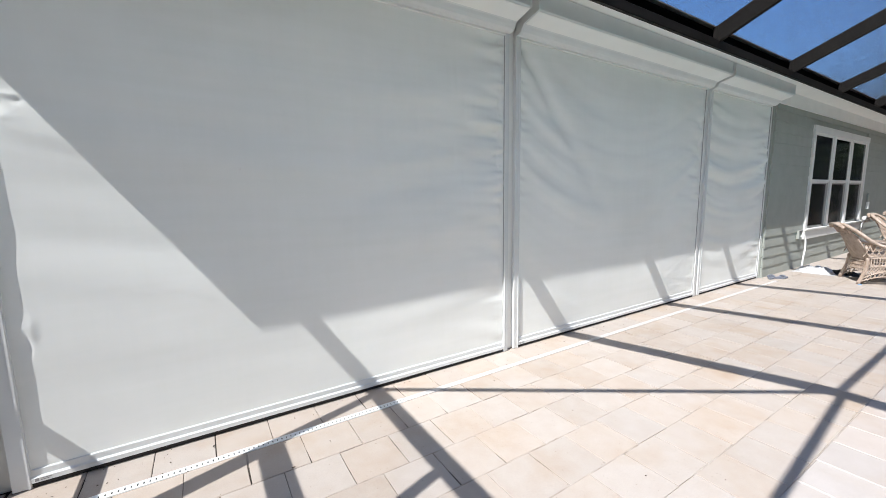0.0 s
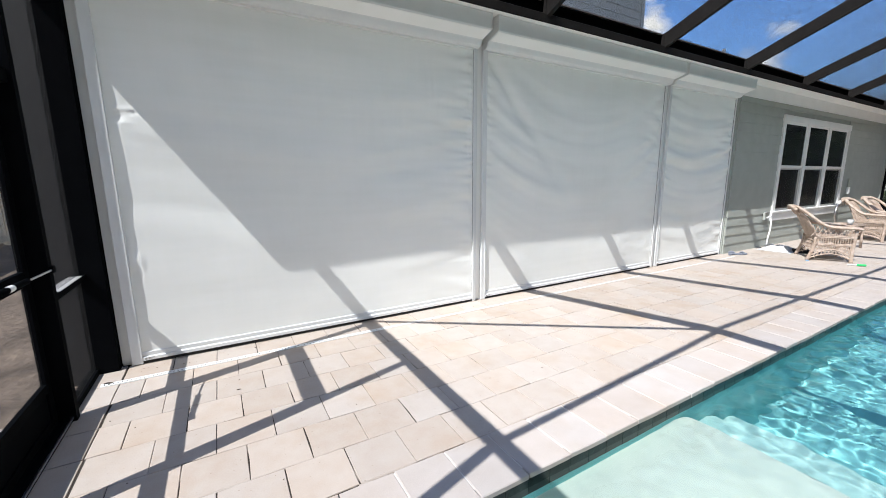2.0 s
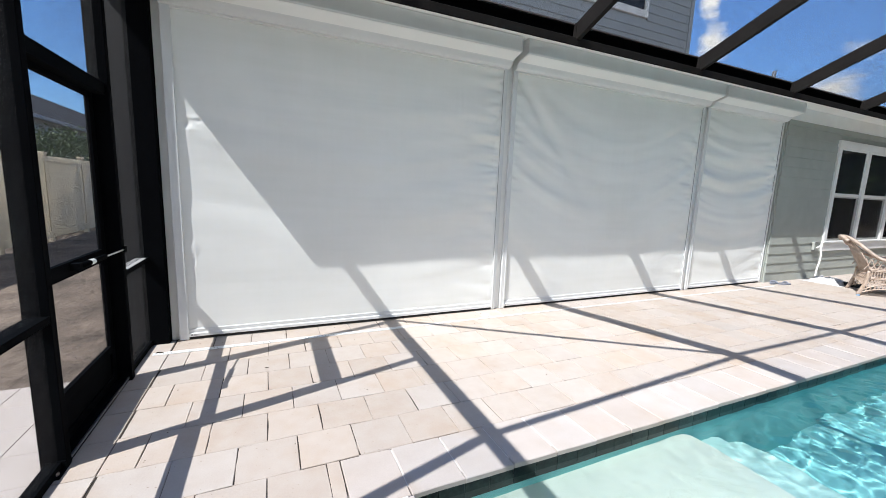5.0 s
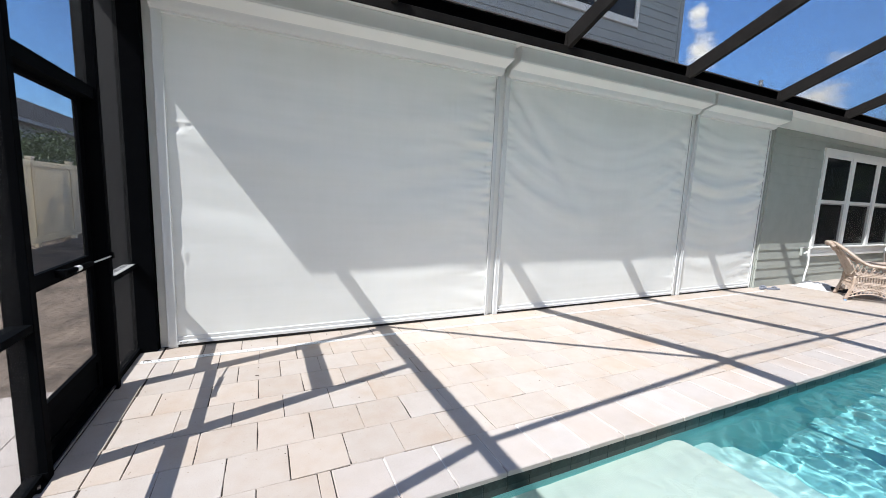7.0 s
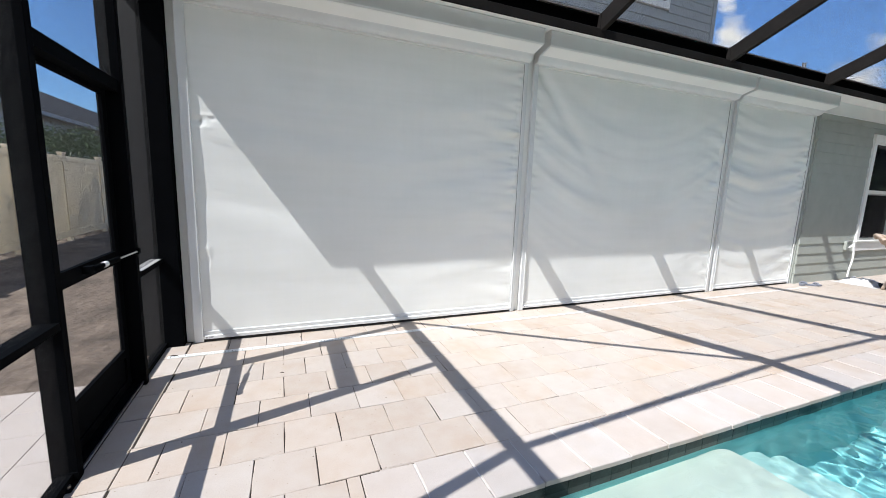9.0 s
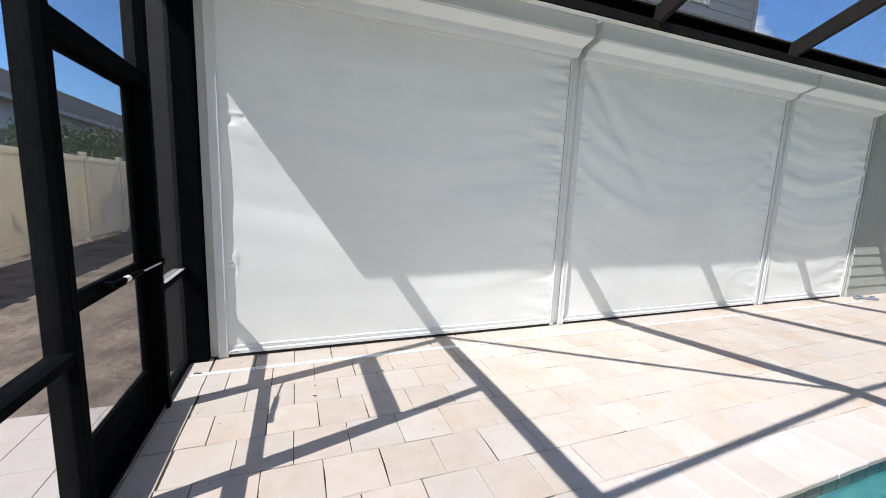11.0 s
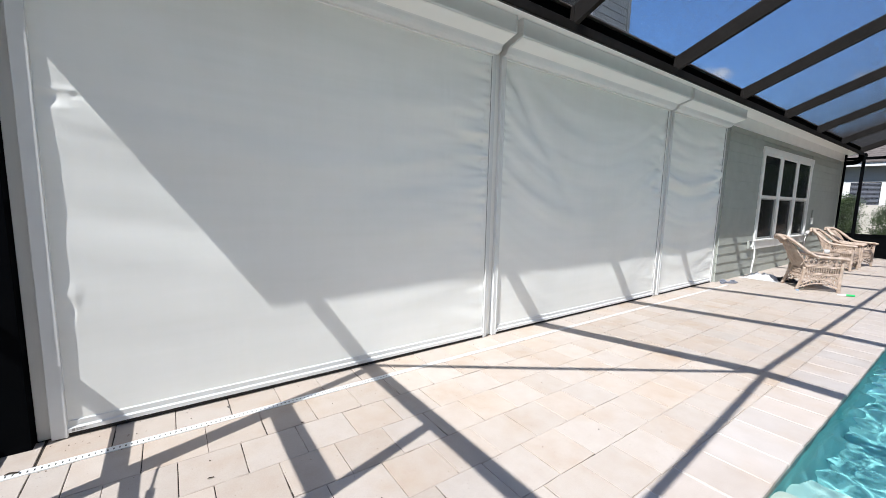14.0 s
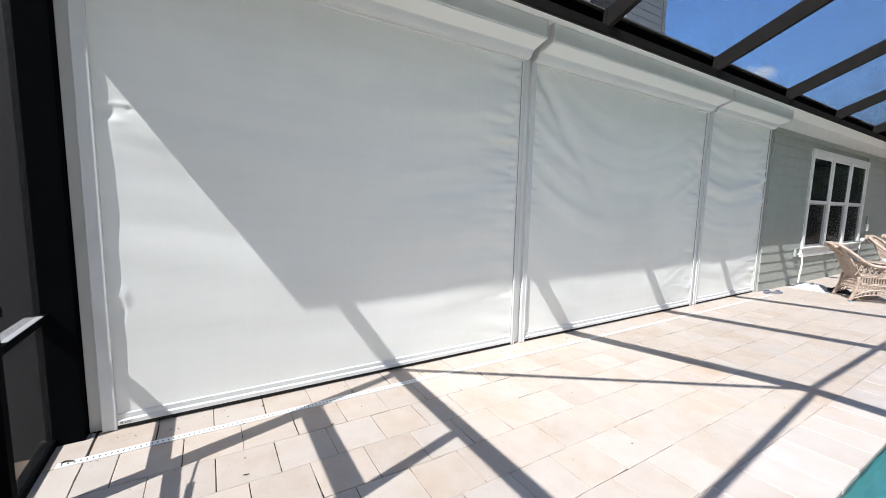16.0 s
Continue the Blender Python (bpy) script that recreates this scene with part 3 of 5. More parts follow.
def fabric_mesh(x0, x1, z0, z1, seed, deep_l, deep_r, sag, crease, bow, pucker_r, pucker_l, calm_l, dents):
    """A hanging cloth: broad soft swells, short puckers along the guided edges, a few pressed-in dents."""
    nx, nz = 220, 250
    rnd = random.Random(seed)
    folds = []
    for size, right in ((pucker_r, True), (pucker_l, False)):
        for k in range(20 if size else 0):
            at = z0 + (z1 - z0) * min(0.97, 0.50 + 0.47 * (k + rnd.uniform(-0.3, 0.3)) / 19)
            folds.append((right, at, size * rnd.choice((-1, 1)) * rnd.uniform(0.4, 1.0), rnd.uniform(-0.45, 0.12), rnd.uniform(0.012, 0.026), rnd.uniform(0.10, 0.42)))
    fine_off = rnd.uniform(0, 50)
    verts = []
    w = x1 - x0
    for j in range(nz + 1):
        v = j / nz
        z = z0 + (z1 - z0) * v
        hang = math.sin(math.pi * v) ** 0.6 if 0 < v < 1 else 0.0
        upper = math.exp(-((v - 0.70) / 0.22) ** 2)
        for i in range(nx + 1):
            u = i / nx
            u -= 0.72 * math.sin(2 * math.pi * u) / (2 * math.pi)
            x = x0 + w * u
            inner = math.sin(math.pi * u) ** 0.5 if 0 < u < 1 else 0.0
            d = (0.007 + 0.020 * upper) * noise.noise(Vector((x * 0.55 + fine_off, z * 1.5, seed))) * hang * inner
            zc = z - bow * (2 * u - 1) ** 2
            side = abs(2 * u - 1) ** 1.5
            if u < 0.5:
                side *= 1 - calm_l
            d += crease * noise.noise(Vector((x * 0.5 + fine_off, zc * 4.4, seed + 9))) * hang * inner * (0.3 + 0.7 * side) * (0.35 + 0.65 * upper)
            d += 0.35 * crease * noise.noise(Vector((x * 0.9 + fine_off, zc * 9.5, seed + 31))) * hang * inner * (0.15 + 0.85 * side) * (0.2 + 0.8 * upper)
            near_r = math.exp(-((1 - u) * w / 0.22))
            near_l = math.exp(-(u * w / 0.18))
            wav_r = noise.noise(Vector((u * w * 0.9, z * 7.5 + u * w * 1.6, seed + 3)))
            wav_r2 = noise.noise(Vector((u * w * 2.0, z * 15.0, seed + 5)))
            d += deep_r * (near_r * (0.75 * wav_r + 0.25 * wav_r2) * (0.25 + upper)) * min(1.0, (1 - u) * w / 0.07)
            wide = math.exp(-((1 - u) * w / 0.55))
            d += deep_r * 0.65 * wide * noise.noise(Vector((0.6 * x, z * 4.6 - u * w * 1.0, seed + 21))) * upper * min(1.0, (1 - u) * w / 0.05)
            d += deep_l * near_l * noise.noise(Vector((u * w * 1.2, z * 2.6, seed + 7))) * (0.4 + 0.6 * hang) * min(1.0, u * w / 0.015)
            fold = math.exp(-(((z1 - z) - 1.15 * (x - x0) - 0.02) / (0.10 + 0.25 * u)) ** 2) * max(0.0, 1 - (x - x0) / (0.45 * w))
            d += sag * fold
            for right, at, size, lean, thin, reach in folds:
                far = (1 - u) * w if right else u * w
                if far < 3 * reach:
                    q = (z - at - lean * far * math.exp(-far / 0.5)) / (thin + 0.16 * far)
                    if abs(q) < 3:
                        d += size * math.exp(-q * q - far / reach) * min(1.0, far / 0.06)
            for cx, cz, sx, sz, deep in dents:
                if abs(x - cx) < 3 * sx and abs(z - cz) < 3 * sz:
                    d += deep * math.exp(-((x - cx) / sx) ** 2 - ((z - cz) / sz) ** 2)
            verts.append((x, WALL_Y - 0.002 + d, z))
    n1 = nx + 1
    faces = [(j * n1 + i, j * n1 + i + 1, (j + 1) * n1 + i + 1, (j + 1) * n1 + i) for j in range(nz) for i in range(nx)]
    me = bpy.data.meshes.new("fabric")
    me.from_pydata(verts, [], faces)
    me.materials.append(FABRIC)
    for p in me.polygons:
        p.use_smooth = True
    return new("fabric", me)


HOUSING = [(2.507, 3.163), (2.500, 3.156), (2.500, 3.012), (2.507, 3.003), (2.664, 2.958), (2.676, 2.949),
           (2.686, 2.928), (2.700, 2.906), (2.724, 2.892), (2.76, 2.888), (2.77, 2.91), (2.77, 3.163)]


def motor_shade(x0, x1, seed, gap, deep_l, deep_r, sag, label, tl=0.075, tr=0.075, crease=0.03, bow=0.2, pucker_r=0.0, pucker_l=0.0, calm_l=0.0, dents=()):
    """A cassette shade between two guide tracks; x0 and x1 are the outer edges of the tracks."""
    s = tagged(empty("roller_shade", (0, 0, 0)), label, "roller shade", "porch shades")
    f = fabric_mesh(x0 + tl - 0.012, x1 - tr + 0.012, 0.06 + gap, 2.92, seed, deep_l, deep_r, sag, crease, bow, pucker_r, pucker_l, calm_l, dents)
    f.parent = s
    tagged(f, "white woven shade fabric with soft wrinkles")
    # hem bar: ribbed rail; a black strip below paints the shaded gap
    a, b = x0 + tl - 0.005, x1 - tr + 0.005
    y = WALL_Y
    pr = [(y - 0.022, 0.018), (y - 0.022, 0.044), (y - 0.011, 0.052), (y - 0.011, 0.083), (y - 0.008, 0.088),
          (y + 0.018, 0.088), (y + 0.018, 0.018)]
    hem = part("hem_bar", extrude_x(bmesh.new(), [(p, q + gap) for p, q in pr], a, b), ALU, s, "white ribbed aluminium hem bar")
    part("seal", boxes((a + 0.005, b - 0.005, y - 0.012, y + 0.012, 0.004, 0.018 + gap)), BLACK, hem)
    tag_bm = boxes((a + 0.02, a + 0.035, y - 0.0235, y - 0.0225, 0.026 + gap, 0.042 + gap), (a + 0.042, a + 0.085, y - 0.0235, y - 0.0225, 0.036 + gap, 0.040 + gap),
                   (a + 0.042, a + 0.075, y - 0.0235, y - 0.0225, 0.028 + gap, 0.031 + gap))
    part("maker_label", tag_bm, GREYINK, hem, "small grey printed label")
    for k, (p, q) in enumerate(((x0, x0 + tl), (x1 - tr, x1))):
        lip = q if k == 0 else p
        sgn = -1 if k == 0 else 1
        bm = boxes((p, q, y - 0.020, y + 0.018, 0.004, 2.94), bevel=0.004)
        track = part("guide_track", bm, ALU, s, "white aluminium guide track")
        if k:
            part("slot", boxes((p - 0.0025, p, y - 0.014, y - 0.006, 0.09, 2.87)), GREYINK, track, "dark slot beside the cloth")
        part("slot_edge", boxes((lip + sgn * 0.004, lip + sgn * 0.014, y - 0.024, y - 0.020, 0.004, 2.885)), ALU, track)
    part("seam", boxes((x0 + tl, x1 - tr, y - 0.026, y - 0.003, 2.872, 2.8875)), WHITE, s)
    part("housing", extrude_x(bmesh.new(), HOUSING, x0 + 0.012, x1 - 0.012), ALU, s, "white aluminium shade housing")
    # added sliver along the underside; its whiter colour stands for bounced light
    part("bottom_cover", extrude_x(bmesh.new(), [(2.512, 2.999), (2.6585, 2.957), (2.6605, 2.9535), (2.6585, 2.9525), (2.511, 2.9945), (2.509, 2.997)], x0 + 0.013, x1 - 0.013), VINYL, s, "whiter strip under the housing, bounced light put into its colour")
    for xx in (x0, x1 - 0.010):
        part("end_cap", extrude_x(bmesh.new(), [(p + (-0.006 if p < 2.6 else 0.004), q) for p, q in HOUSING], xx, xx + 0.010), ALU, s)
    return s


motor_shade(-0.90, 2.465, 3, 0.012, 0.006, 0.095, 0.0, "closed white motorised porch shade, the widest of three", crease=0.075, bow=0.22, pucker_r=0.034, calm_l=0.85, tr=0.048,
            dents=((-0.78, 1.965, 0.06, 0.035, 0.012), (-0.70, 2.012, 0.07, 0.012, -0.004), (-0.665, 1.985, 0.022, 0.016, 0.004), (-0.72, 1.91, 0.05, 0.016, -0.002),
                   (-0.79, 0.86, 0.05, 0.05, -0.006), (-0.78, 0.76, 0.05, 0.05, 0.008), (-0.74, 0.80, 0.02, 0.09, -0.004)))
# two white beads stand in for small glints of light on the cloth
for x in (0.277, 0.60):
    tagged(link("lint", boxes((x - 0.004, x + 0.004, WALL_Y - 0.018, WALL_Y + 0.01, 1.675, 1.685), bevel=0.002), WHITE), "tiny white bead put in for a bright glint on the shade", "lint", "lint on the shade")
motor_shade(2.545, 6.055, 11, 0.012, 0.016, 0.08, 0.048, "closed white motorised porch shade between two columns", 0.06, 0.06, crease=0.075, bow=0.60, pucker_r=0.017, pucker_l=0.012)
motor_shade(6.115, 8.215, 23, 0.012, 0.030, 0.12, 0.0, "closed white motorised porch shade beside the siding", 0.06, 0.04, crease=0.22, bow=0.16, pucker_r=0.018, pucker_l=0.016)


# ---- gutter and pool enclosure ----
gut = tagged(empty("gutter"), "dark bronze box gutter along the eave with a downspout", "gutter")
GPR = [(EAVE_Y, 3.09), (EAVE_Y - 0.004, 3.10), (EAVE_Y - 0.004, EAVE_Z - 0.004), (EAVE_Y, EAVE_Z), (EAVE_Y + 0.02, EAVE_Z), (EAVE_Y + 0.02, 3.110), (2.385, 3.162), (2.385, EAVE_Z + 0.05), (2.397, EAVE_Z + 0.05), (2.397, 3.150)]
trough = extrude_x(bmesh.new(), GPR, -1.4, FAR_X + 0.4)
for v in trough.verts:
    if v.co.x < 0:
        v.co.x -= 0.7 * (min(v.co.z, 3.17) - 3.09)      # the end is cut on the slant
part("trough", trough, LIT_BRONZE, gut)
part("drop_outlet", tube(bmesh.new(), smooth_path([(FAR_X + 0.2, 2.38, 3.18), (FAR_X + 0.2, 2.38, 3.06), (FAR_X + 0.17, 2.47, 2.93), (FAR_X + 0.1, 2.70, 2.90), (FAR_X + 0.08, 2.80, 2.84), (FAR_X + 0.08, 2.82, 2.6), (FAR_X + 0.08, 2.82, 0.1)], 4), 0.075, 8), BRONZE, gut, "bronze downspout elbow", True)

enc = struct(empty("pool_enclosure"), "dark bronze aluminium pool enclosure with insect mesh", "pool enclosure")
BEAMS = (-1.08, 1.0, 3.03, 5.12, 7.35, 9.60, 11.95, 14.4, 16.9)
OUTER = -6.8
for k, x in enumerate(BEAMS):
    h, w = 0.165, 0.056
    if k == 0:
        continue
    part("beam", beam_between(beam_between(bmesh.new(), (x, EAVE_Y + 0.03, EAVE_Z + 0.055), (x, HIP_Y, HIP_Z - 0.01), w, h), (x, HIP_Y + 0.02, HIP_Z - 0.01), (x, OUTER, HIP_Z - 0.01), w, h), LIT_BRONZE, enc)
    part("angle_clip", boxes((x - 0.034, x + 0.034, EAVE_Y + 0.004, EAVE_Y + 0.05, EAVE_Z + 0.002, EAVE_Z + 0.15)), LIT_BRONZE, enc)
    if k < 6:
        for z in (0.04, 0.08, 0.12):
            part("bolt", tube(bmesh.new(), [(x - 0.022, EAVE_Y + 0.005, EAVE_Z + z), (x - 0.022, EAVE_Y - 0.003, EAVE_Z + z)], 0.006, 6), STEEL, enc)
for y in (HIP_Y, -2.4, -4.6):
    part("purlin", boxes((1.02, FAR_X, y - 0.025, y + 0.025, HIP_Z - 0.05, HIP_Z + 0.0)), LIT_BRONZE, enc)
part("hip_rafter", beam_between(bmesh.new(), (-1.06, 2.10, 3.13), (1.0, HIP_Y, HIP_Z), 0.03, 0.045), LIT_BRONZE, enc, "thin diagonal hip rafter")
for y in (-0.11, -2.4, -4.6):
    part("end_rafter", beam_between(bmesh.new(), (-1.07, y, 3.15), (1.0, y, HIP_Z), 0.05, 0.05), LIT_BRONZE, enc)
# far wall, outside the walk
for x in BEAMS:
    part("post", boxes((x - 0.03, x + 0.03, OUTER - 0.05, OUTER + 0.05, 0.0, HIP_Z)), BRONZE, enc)
part("rail", boxes((-1.05, FAR_X, OUTER - 0.02, OUTER + 0.02, 0.80, 0.85), (-1.05, FAR_X, OUTER - 0.02, OUTER + 0.02, HIP_Z - 0.1, HIP_Z)), BRONZE, enc)


def pane_of_mesh(name, pts, mat=None):
    bm = bmesh.new()
    bm.faces.new([bm.verts.new(p) for p in pts])
    return part(name, bm, mat or SCREEN, enc)


for a, b in zip(BEAMS, BEAMS[1:] + (FAR_X,)):
    a2, b2 = a + 0.026, b - 0.026
    pane_of_mesh("wall_mesh", ((a2, OUTER, 0.05), (b2, OUTER, 0.05), (b2, OUTER, 3.1), (a2, OUTER, 3.1)))
    if a < 0:
        continue
    pane_of_mesh("roof_mesh", ((a2, EAVE_Y + 0.02, EAVE_Z + 0.13), (b2, EAVE_Y + 0.02, EAVE_Z + 0.13), (b2, HIP_Y, HIP_Z + 0.05), (a2, HIP_Y, HIP_Z + 0.05)))
    pane_of_mesh("roof_mesh", ((a2, HIP_Y, HIP_Z + 0.05), (b2, HIP_Y, HIP_Z + 0.05), (b2, OUTER, HIP_Z + 0.05), (a2, OUTER, HIP_Z + 0.05)))
pane_of_mesh("roof_mesh", ((END_X, EAVE_Y, EAVE_Z + 0.05), (0.98, EAVE_Y, EAVE_Z + 0.13), (0.98, HIP_Y, HIP_Z + 0.03)))
pane_of_mesh("roof_mesh", ((END_X, EAVE_Y, EAVE_Z + 0.03), (0.98, HIP_Y, HIP_Z + 0.03), (0.98, OUTER, HIP_Z + 0.03), (END_X, OUTER, EAVE_Z + 0.03)))

# standing threads of the roof mesh, which close up when seen at a low angle
tv, tf = [], []
x = 1.04
while x < FAR_X - 0.02:
    if min(abs(x - b) for b in BEAMS) > 0.027:
        for (ya, za), (yb, zb) in (((EAVE_Y + 0.02, EAVE_Z + 0.135), (HIP_Y, HIP_Z + 0.055)), ((HIP_Y, HIP_Z + 0.055), (OUTER, HIP_Z + 0.055))):
            i = len(tv)
            tv += [(x, ya, za), (x, yb, zb), (x, yb, zb + 0.0012), (x, ya, za + 0.0012)]
            tf.append((i, i + 1, i + 2, i + 3))
    x += 0.006
me = bpy.data.meshes.new("mesh_thread")
me.from_pydata(tv, [], tf)
me.materials.append(THREAD)
threads = new("mesh_thread", me)
threads.parent = enc
tagged(threads, "fine dark threads of the roof mesh", kind="stuff")

# end wall with the door; its top rail runs level, with a raking rail above it
X0, X1 = -1.178, -1.075
TOP = 3.09
part("corner_post", boxes((-1.14, -0.968, 2.722, 2.83, 0.0, 3.162), bevel=0.004), BRONZE, enc, "broad bronze post against the house")
DOOR_Y0, DOOR_Y1 = 1.10, 2.03
DOOR_X = -1.165         # the door hangs on the garden side of its posts
part("hinge_post", boxes((X0 + 0.012, X1 + 0.013, DOOR_Y1, DOOR_Y1 + 0.055, 0.0, TOP), bevel=0.003), BRONZE, enc)
for y0, y1 in ((DOOR_Y0 - 0.05, DOOR_Y0), (-0.135, -0.085), (-2.42, -2.37), (-4.62, -4.57), (-6.85, -6.75)):
    part("post", boxes((X0, X1, y0, y1, 0.0, TOP), bevel=0.003), BRONZE, enc)
part("top_rail", boxes((X0 + 0.03, X1, -6.75, EAVE_Y - 0.008, TOP, TOP + 0.11), bevel=0.003), BRONZE, enc)
part("header", boxes((X0 + 0.034, X1 - 0.006, DOOR_Y0, DOOR_Y1, 2.0, 2.075), bevel=0.003), BRONZE, enc)
for y0, y1 in ((DOOR_Y1 + 0.055, 2.722), (-0.085, DOOR_Y0 - 0.05), (-2.37, -0.135), (-4.57, -2.42), (-6.75, -4.62)):
    part("chair_rail", boxes((X0 + 0.013, X1 - 0.002, y0, y1, 0.762, 0.80), bevel=0.003), BRONZE, enc)
    part("base_channel", boxes((X0 + 0.02, X1 - 0.02, y0, y1, 0.0, 0.045), bevel=0.003), BRONZE, enc)
    pane_of_mesh("wall_mesh", ((END_X, y0, 0.045), (END_X, y1, 0.045), (END_X, y1, TOP), (END_X, y0, TOP)), SCREEN_W)
pane_of_mesh("wall_mesh", ((END_X, DOOR_Y0, 2.072), (END_X, DOOR_Y1, 2.072), (END_X, DOOR_Y1, TOP), (END_X, DOOR_Y0, TOP)), SCREEN_W)
part("threshold", boxes((X0 + 0.01, X1 - 0.01, DOOR_Y0, DOOR_Y1, 0.0, 0.022), bevel=0.003), BRONZE, enc)
part("threshold_trim", boxes((X1 - 0.012, X1 - 0.002, DOOR_Y0, DOOR_Y1, 0.022, 0.036)), STEEL, enc, "bare metal threshold edge")
foot = part("foot_bracket", boxes((X0 + 0.01, X0 + 0.055, 0.965, 1.05, 0.0, 0.008), (X0 + 0.01, X0 + 0.055, 1.042, 1.05, 0.008, 0.05), (X0 + 0.062, X1, 0.965, 1.05, 0.0, 0.008), (X0 + 0.062, X1, 1.042, 1.05, 0.008, 0.05), bevel=0.002), BRONZE, enc, "bronze bolted foot bracket")
for bx, by in ((X0 + 0.032, 0.995), (X1 - 0.022, 0.995)):
    part("bolt", tube(bmesh.new(), [(bx, by, 0.008), (bx, by, 0.02)], 0.012, 6), STEEL, foot)

# standing threads of the end wall's mesh
tv, tf = [], []
y, spacing = -6.7, random.Random(3)
while y < 2.72:
    for at, low, high in ((END_X, 0.05, TOP),) if not DOOR_Y0 < y < DOOR_Y1 else ((END_X, 2.076, TOP), (DOOR_X, 0.30, 0.90), (DOOR_X, 0.985, 1.972)):
        i = len(tv)
        half = 0.00010 if y > DOOR_Y0 else 0.00005
        tv += [(at - half, y, low), (at + half, y, low), (at + half, y, high), (at - half, y, high)]
        tf.append((i, i + 1, i + 2, i + 3))
    y += spacing.uniform(0.0013, 0.0019)
me = bpy.data.meshes.new("mesh_thread")
me.from_pydata(tv, [], tf)
me.materials.append(THREAD)
threads = new("mesh_thread", me)
threads.parent = enc
tagged(threads, "fine dark threads of the wall mesh", kind="stuff")

# grey strip paints the sky's reflection on the rail top
part("rail_cap", boxes((X0 + 0.02, X1 - 0.006, 2.20, 2.66, 0.80, 0.803)), GREYINK, enc, "pale strip on top of the rail, drawn for the sky reflected there")

# far end wall
for y0, y1 in ((2.25, 2.32), (-0.2, -0.15), (-2.4, -2.35), (-4.6, -4.55), (-6.85, -6.75)):
    part("post", boxes((FAR_X - 0.05, FAR_X + 0.05, y0, y1, 0.0, EAVE_Z if y0 > 2 else HIP_Z)), BRONZE, enc)
part("wall_channel", boxes((FAR_X - 0.03, FAR_X + 0.03, 2.66, 2.72, 0.0, 3.16)), BRONZE, enc)
part("rail", boxes((FAR_X - 0.03, FAR_X + 0.03, -6.75, 2.66, 0.65, 0.71), (FAR_X - 0.03, FAR_X + 0.03, -6.75, 2.66, 2.98, 3.06), (FAR_X - 0.03, FAR_X + 0.03, -6.75, 2.66, 0.0, 0.04)), BRONZE, enc)
part("kick_panel", boxes((FAR_X - 0.01, FAR_X + 0.01, -6.75, 2.66, 0.04, 0.65)), BRONZE, enc)
pane_of_mesh("wall_mesh", ((FAR_X, -6.75, 0.71), (FAR_X, 2.66, 0.71), (FAR_X, 2.66, 3.0), (FAR_X, -6.75, 3.0)), SCREEN_W)
pane_of_mesh("wall_mesh", ((FAR_X, -6.75, 3.06), (FAR_X, 2.2, 3.06), (FAR_X, 2.2, EAVE_Z + 0.1), (FAR_X, HIP_Y, HIP_Z), (FAR_X, -6.75, HIP_Z)), SCREEN)


def screen_door():
    d = tagged(empty("screen_door"), "closed dark bronze screen door with a kick panel and closer", "screen door")
    xa, xb = DOOR_X - 0.010, DOOR_X + 0.018
    y0, y1 = DOOR_Y0 - 0.012, DOOR_Y1 - 0.0015
    in0, in1 = y0 + 0.045, y1 - 0.062
    for p, q in ((y0, in0), (in1, y1)):
        part("stile", boxes((xa, xb, p, q, 0.03, 2.03), bevel=0.003), BRONZE, d)
    for p, q in ((0.03, 0.08), (0.245, 0.30), (0.90, 0.985), (1.972, 2.03)):
        part("cross_rail", boxes((xa, xb, in0, in1, p, q), bevel=0.003), BRONZE, d)
    part("kick_plate", boxes((xa + 0.004, xb - 0.012, in0, in1, 0.08, 0.245)), BRONZE, d)
    for p, q in ((0.30, 0.90), (0.985, 1.972)):
        bm = bmesh.new()
        bm.faces.new([bm.verts.new((DOOR_X, yy, zz)) for yy, zz in ((in0, p), (in1, p), (in1, q), (in0, q))])
        part("door_mesh", bm, SCREEN_W, d)
    a, b, e = Vector((xb + 0.035, 1.52, 0.955)), Vector((xb + 0.062, 1.80, 0.960)), Vector((X1 + 0.02, DOOR_Y1 + 0.015, 0.968))
    closer = part("door_closer", tube(bmesh.new(), [a, b], 0.016, 10), BRONZE, d, "black pneumatic door closer with a white band", True)
    part("rod", tube(bmesh.new(), [b, e], 0.006, 8), STEEL, closer)
    part("band", tube(bmesh.new(), [a.lerp(b, 0.35), a.lerp(b, 0.50)], 0.0168, 10), WHITE, closer)
    part("bracket", boxes((xb, xb + 0.045, 1.48, 1.525, 0.935, 0.975), (X1, X1 + 0.03, DOOR_Y1 + 0.005, DOOR_Y1 + 0.045, 0.95, 0.99), bevel=0.002), BRONZE, closer)


screen_door()

# ---- furniture ----
def roll(bm, pts, wide, w0, w1, th, n=10):
    """Sweep a flattened round section along pts; wide is its broad direction at the start."""
    pts = [Vector(p) for p in pts]
    side = Vector(wide)
    rings = []
    for i, p in enumerate(pts):
        d = (pts[min(i + 1, len(pts) - 1)] - pts[max(i - 1, 0)]).normalized()
        side = (side - d * side.dot(d)).normalized()
        up = d.cross(side)
        w = w0 + (w1 - w0) * i / (len(pts) - 1)
        rings.append([bm.verts.new(p + side * math.cos(k * 2 * math.pi / n) * w + up * math.sin(k * 2 * math.pi / n) * th) for k in range(n)])
    for a, b in zip(rings, rings[1:]):
        for k in range(n):
            bm.faces.new((a[k], a[(k + 1) % n], b[(k + 1) % n], b[k]))
    bm.faces.new(rings[0][::-1])
    bm.faces.new(rings[-1])
    return bm


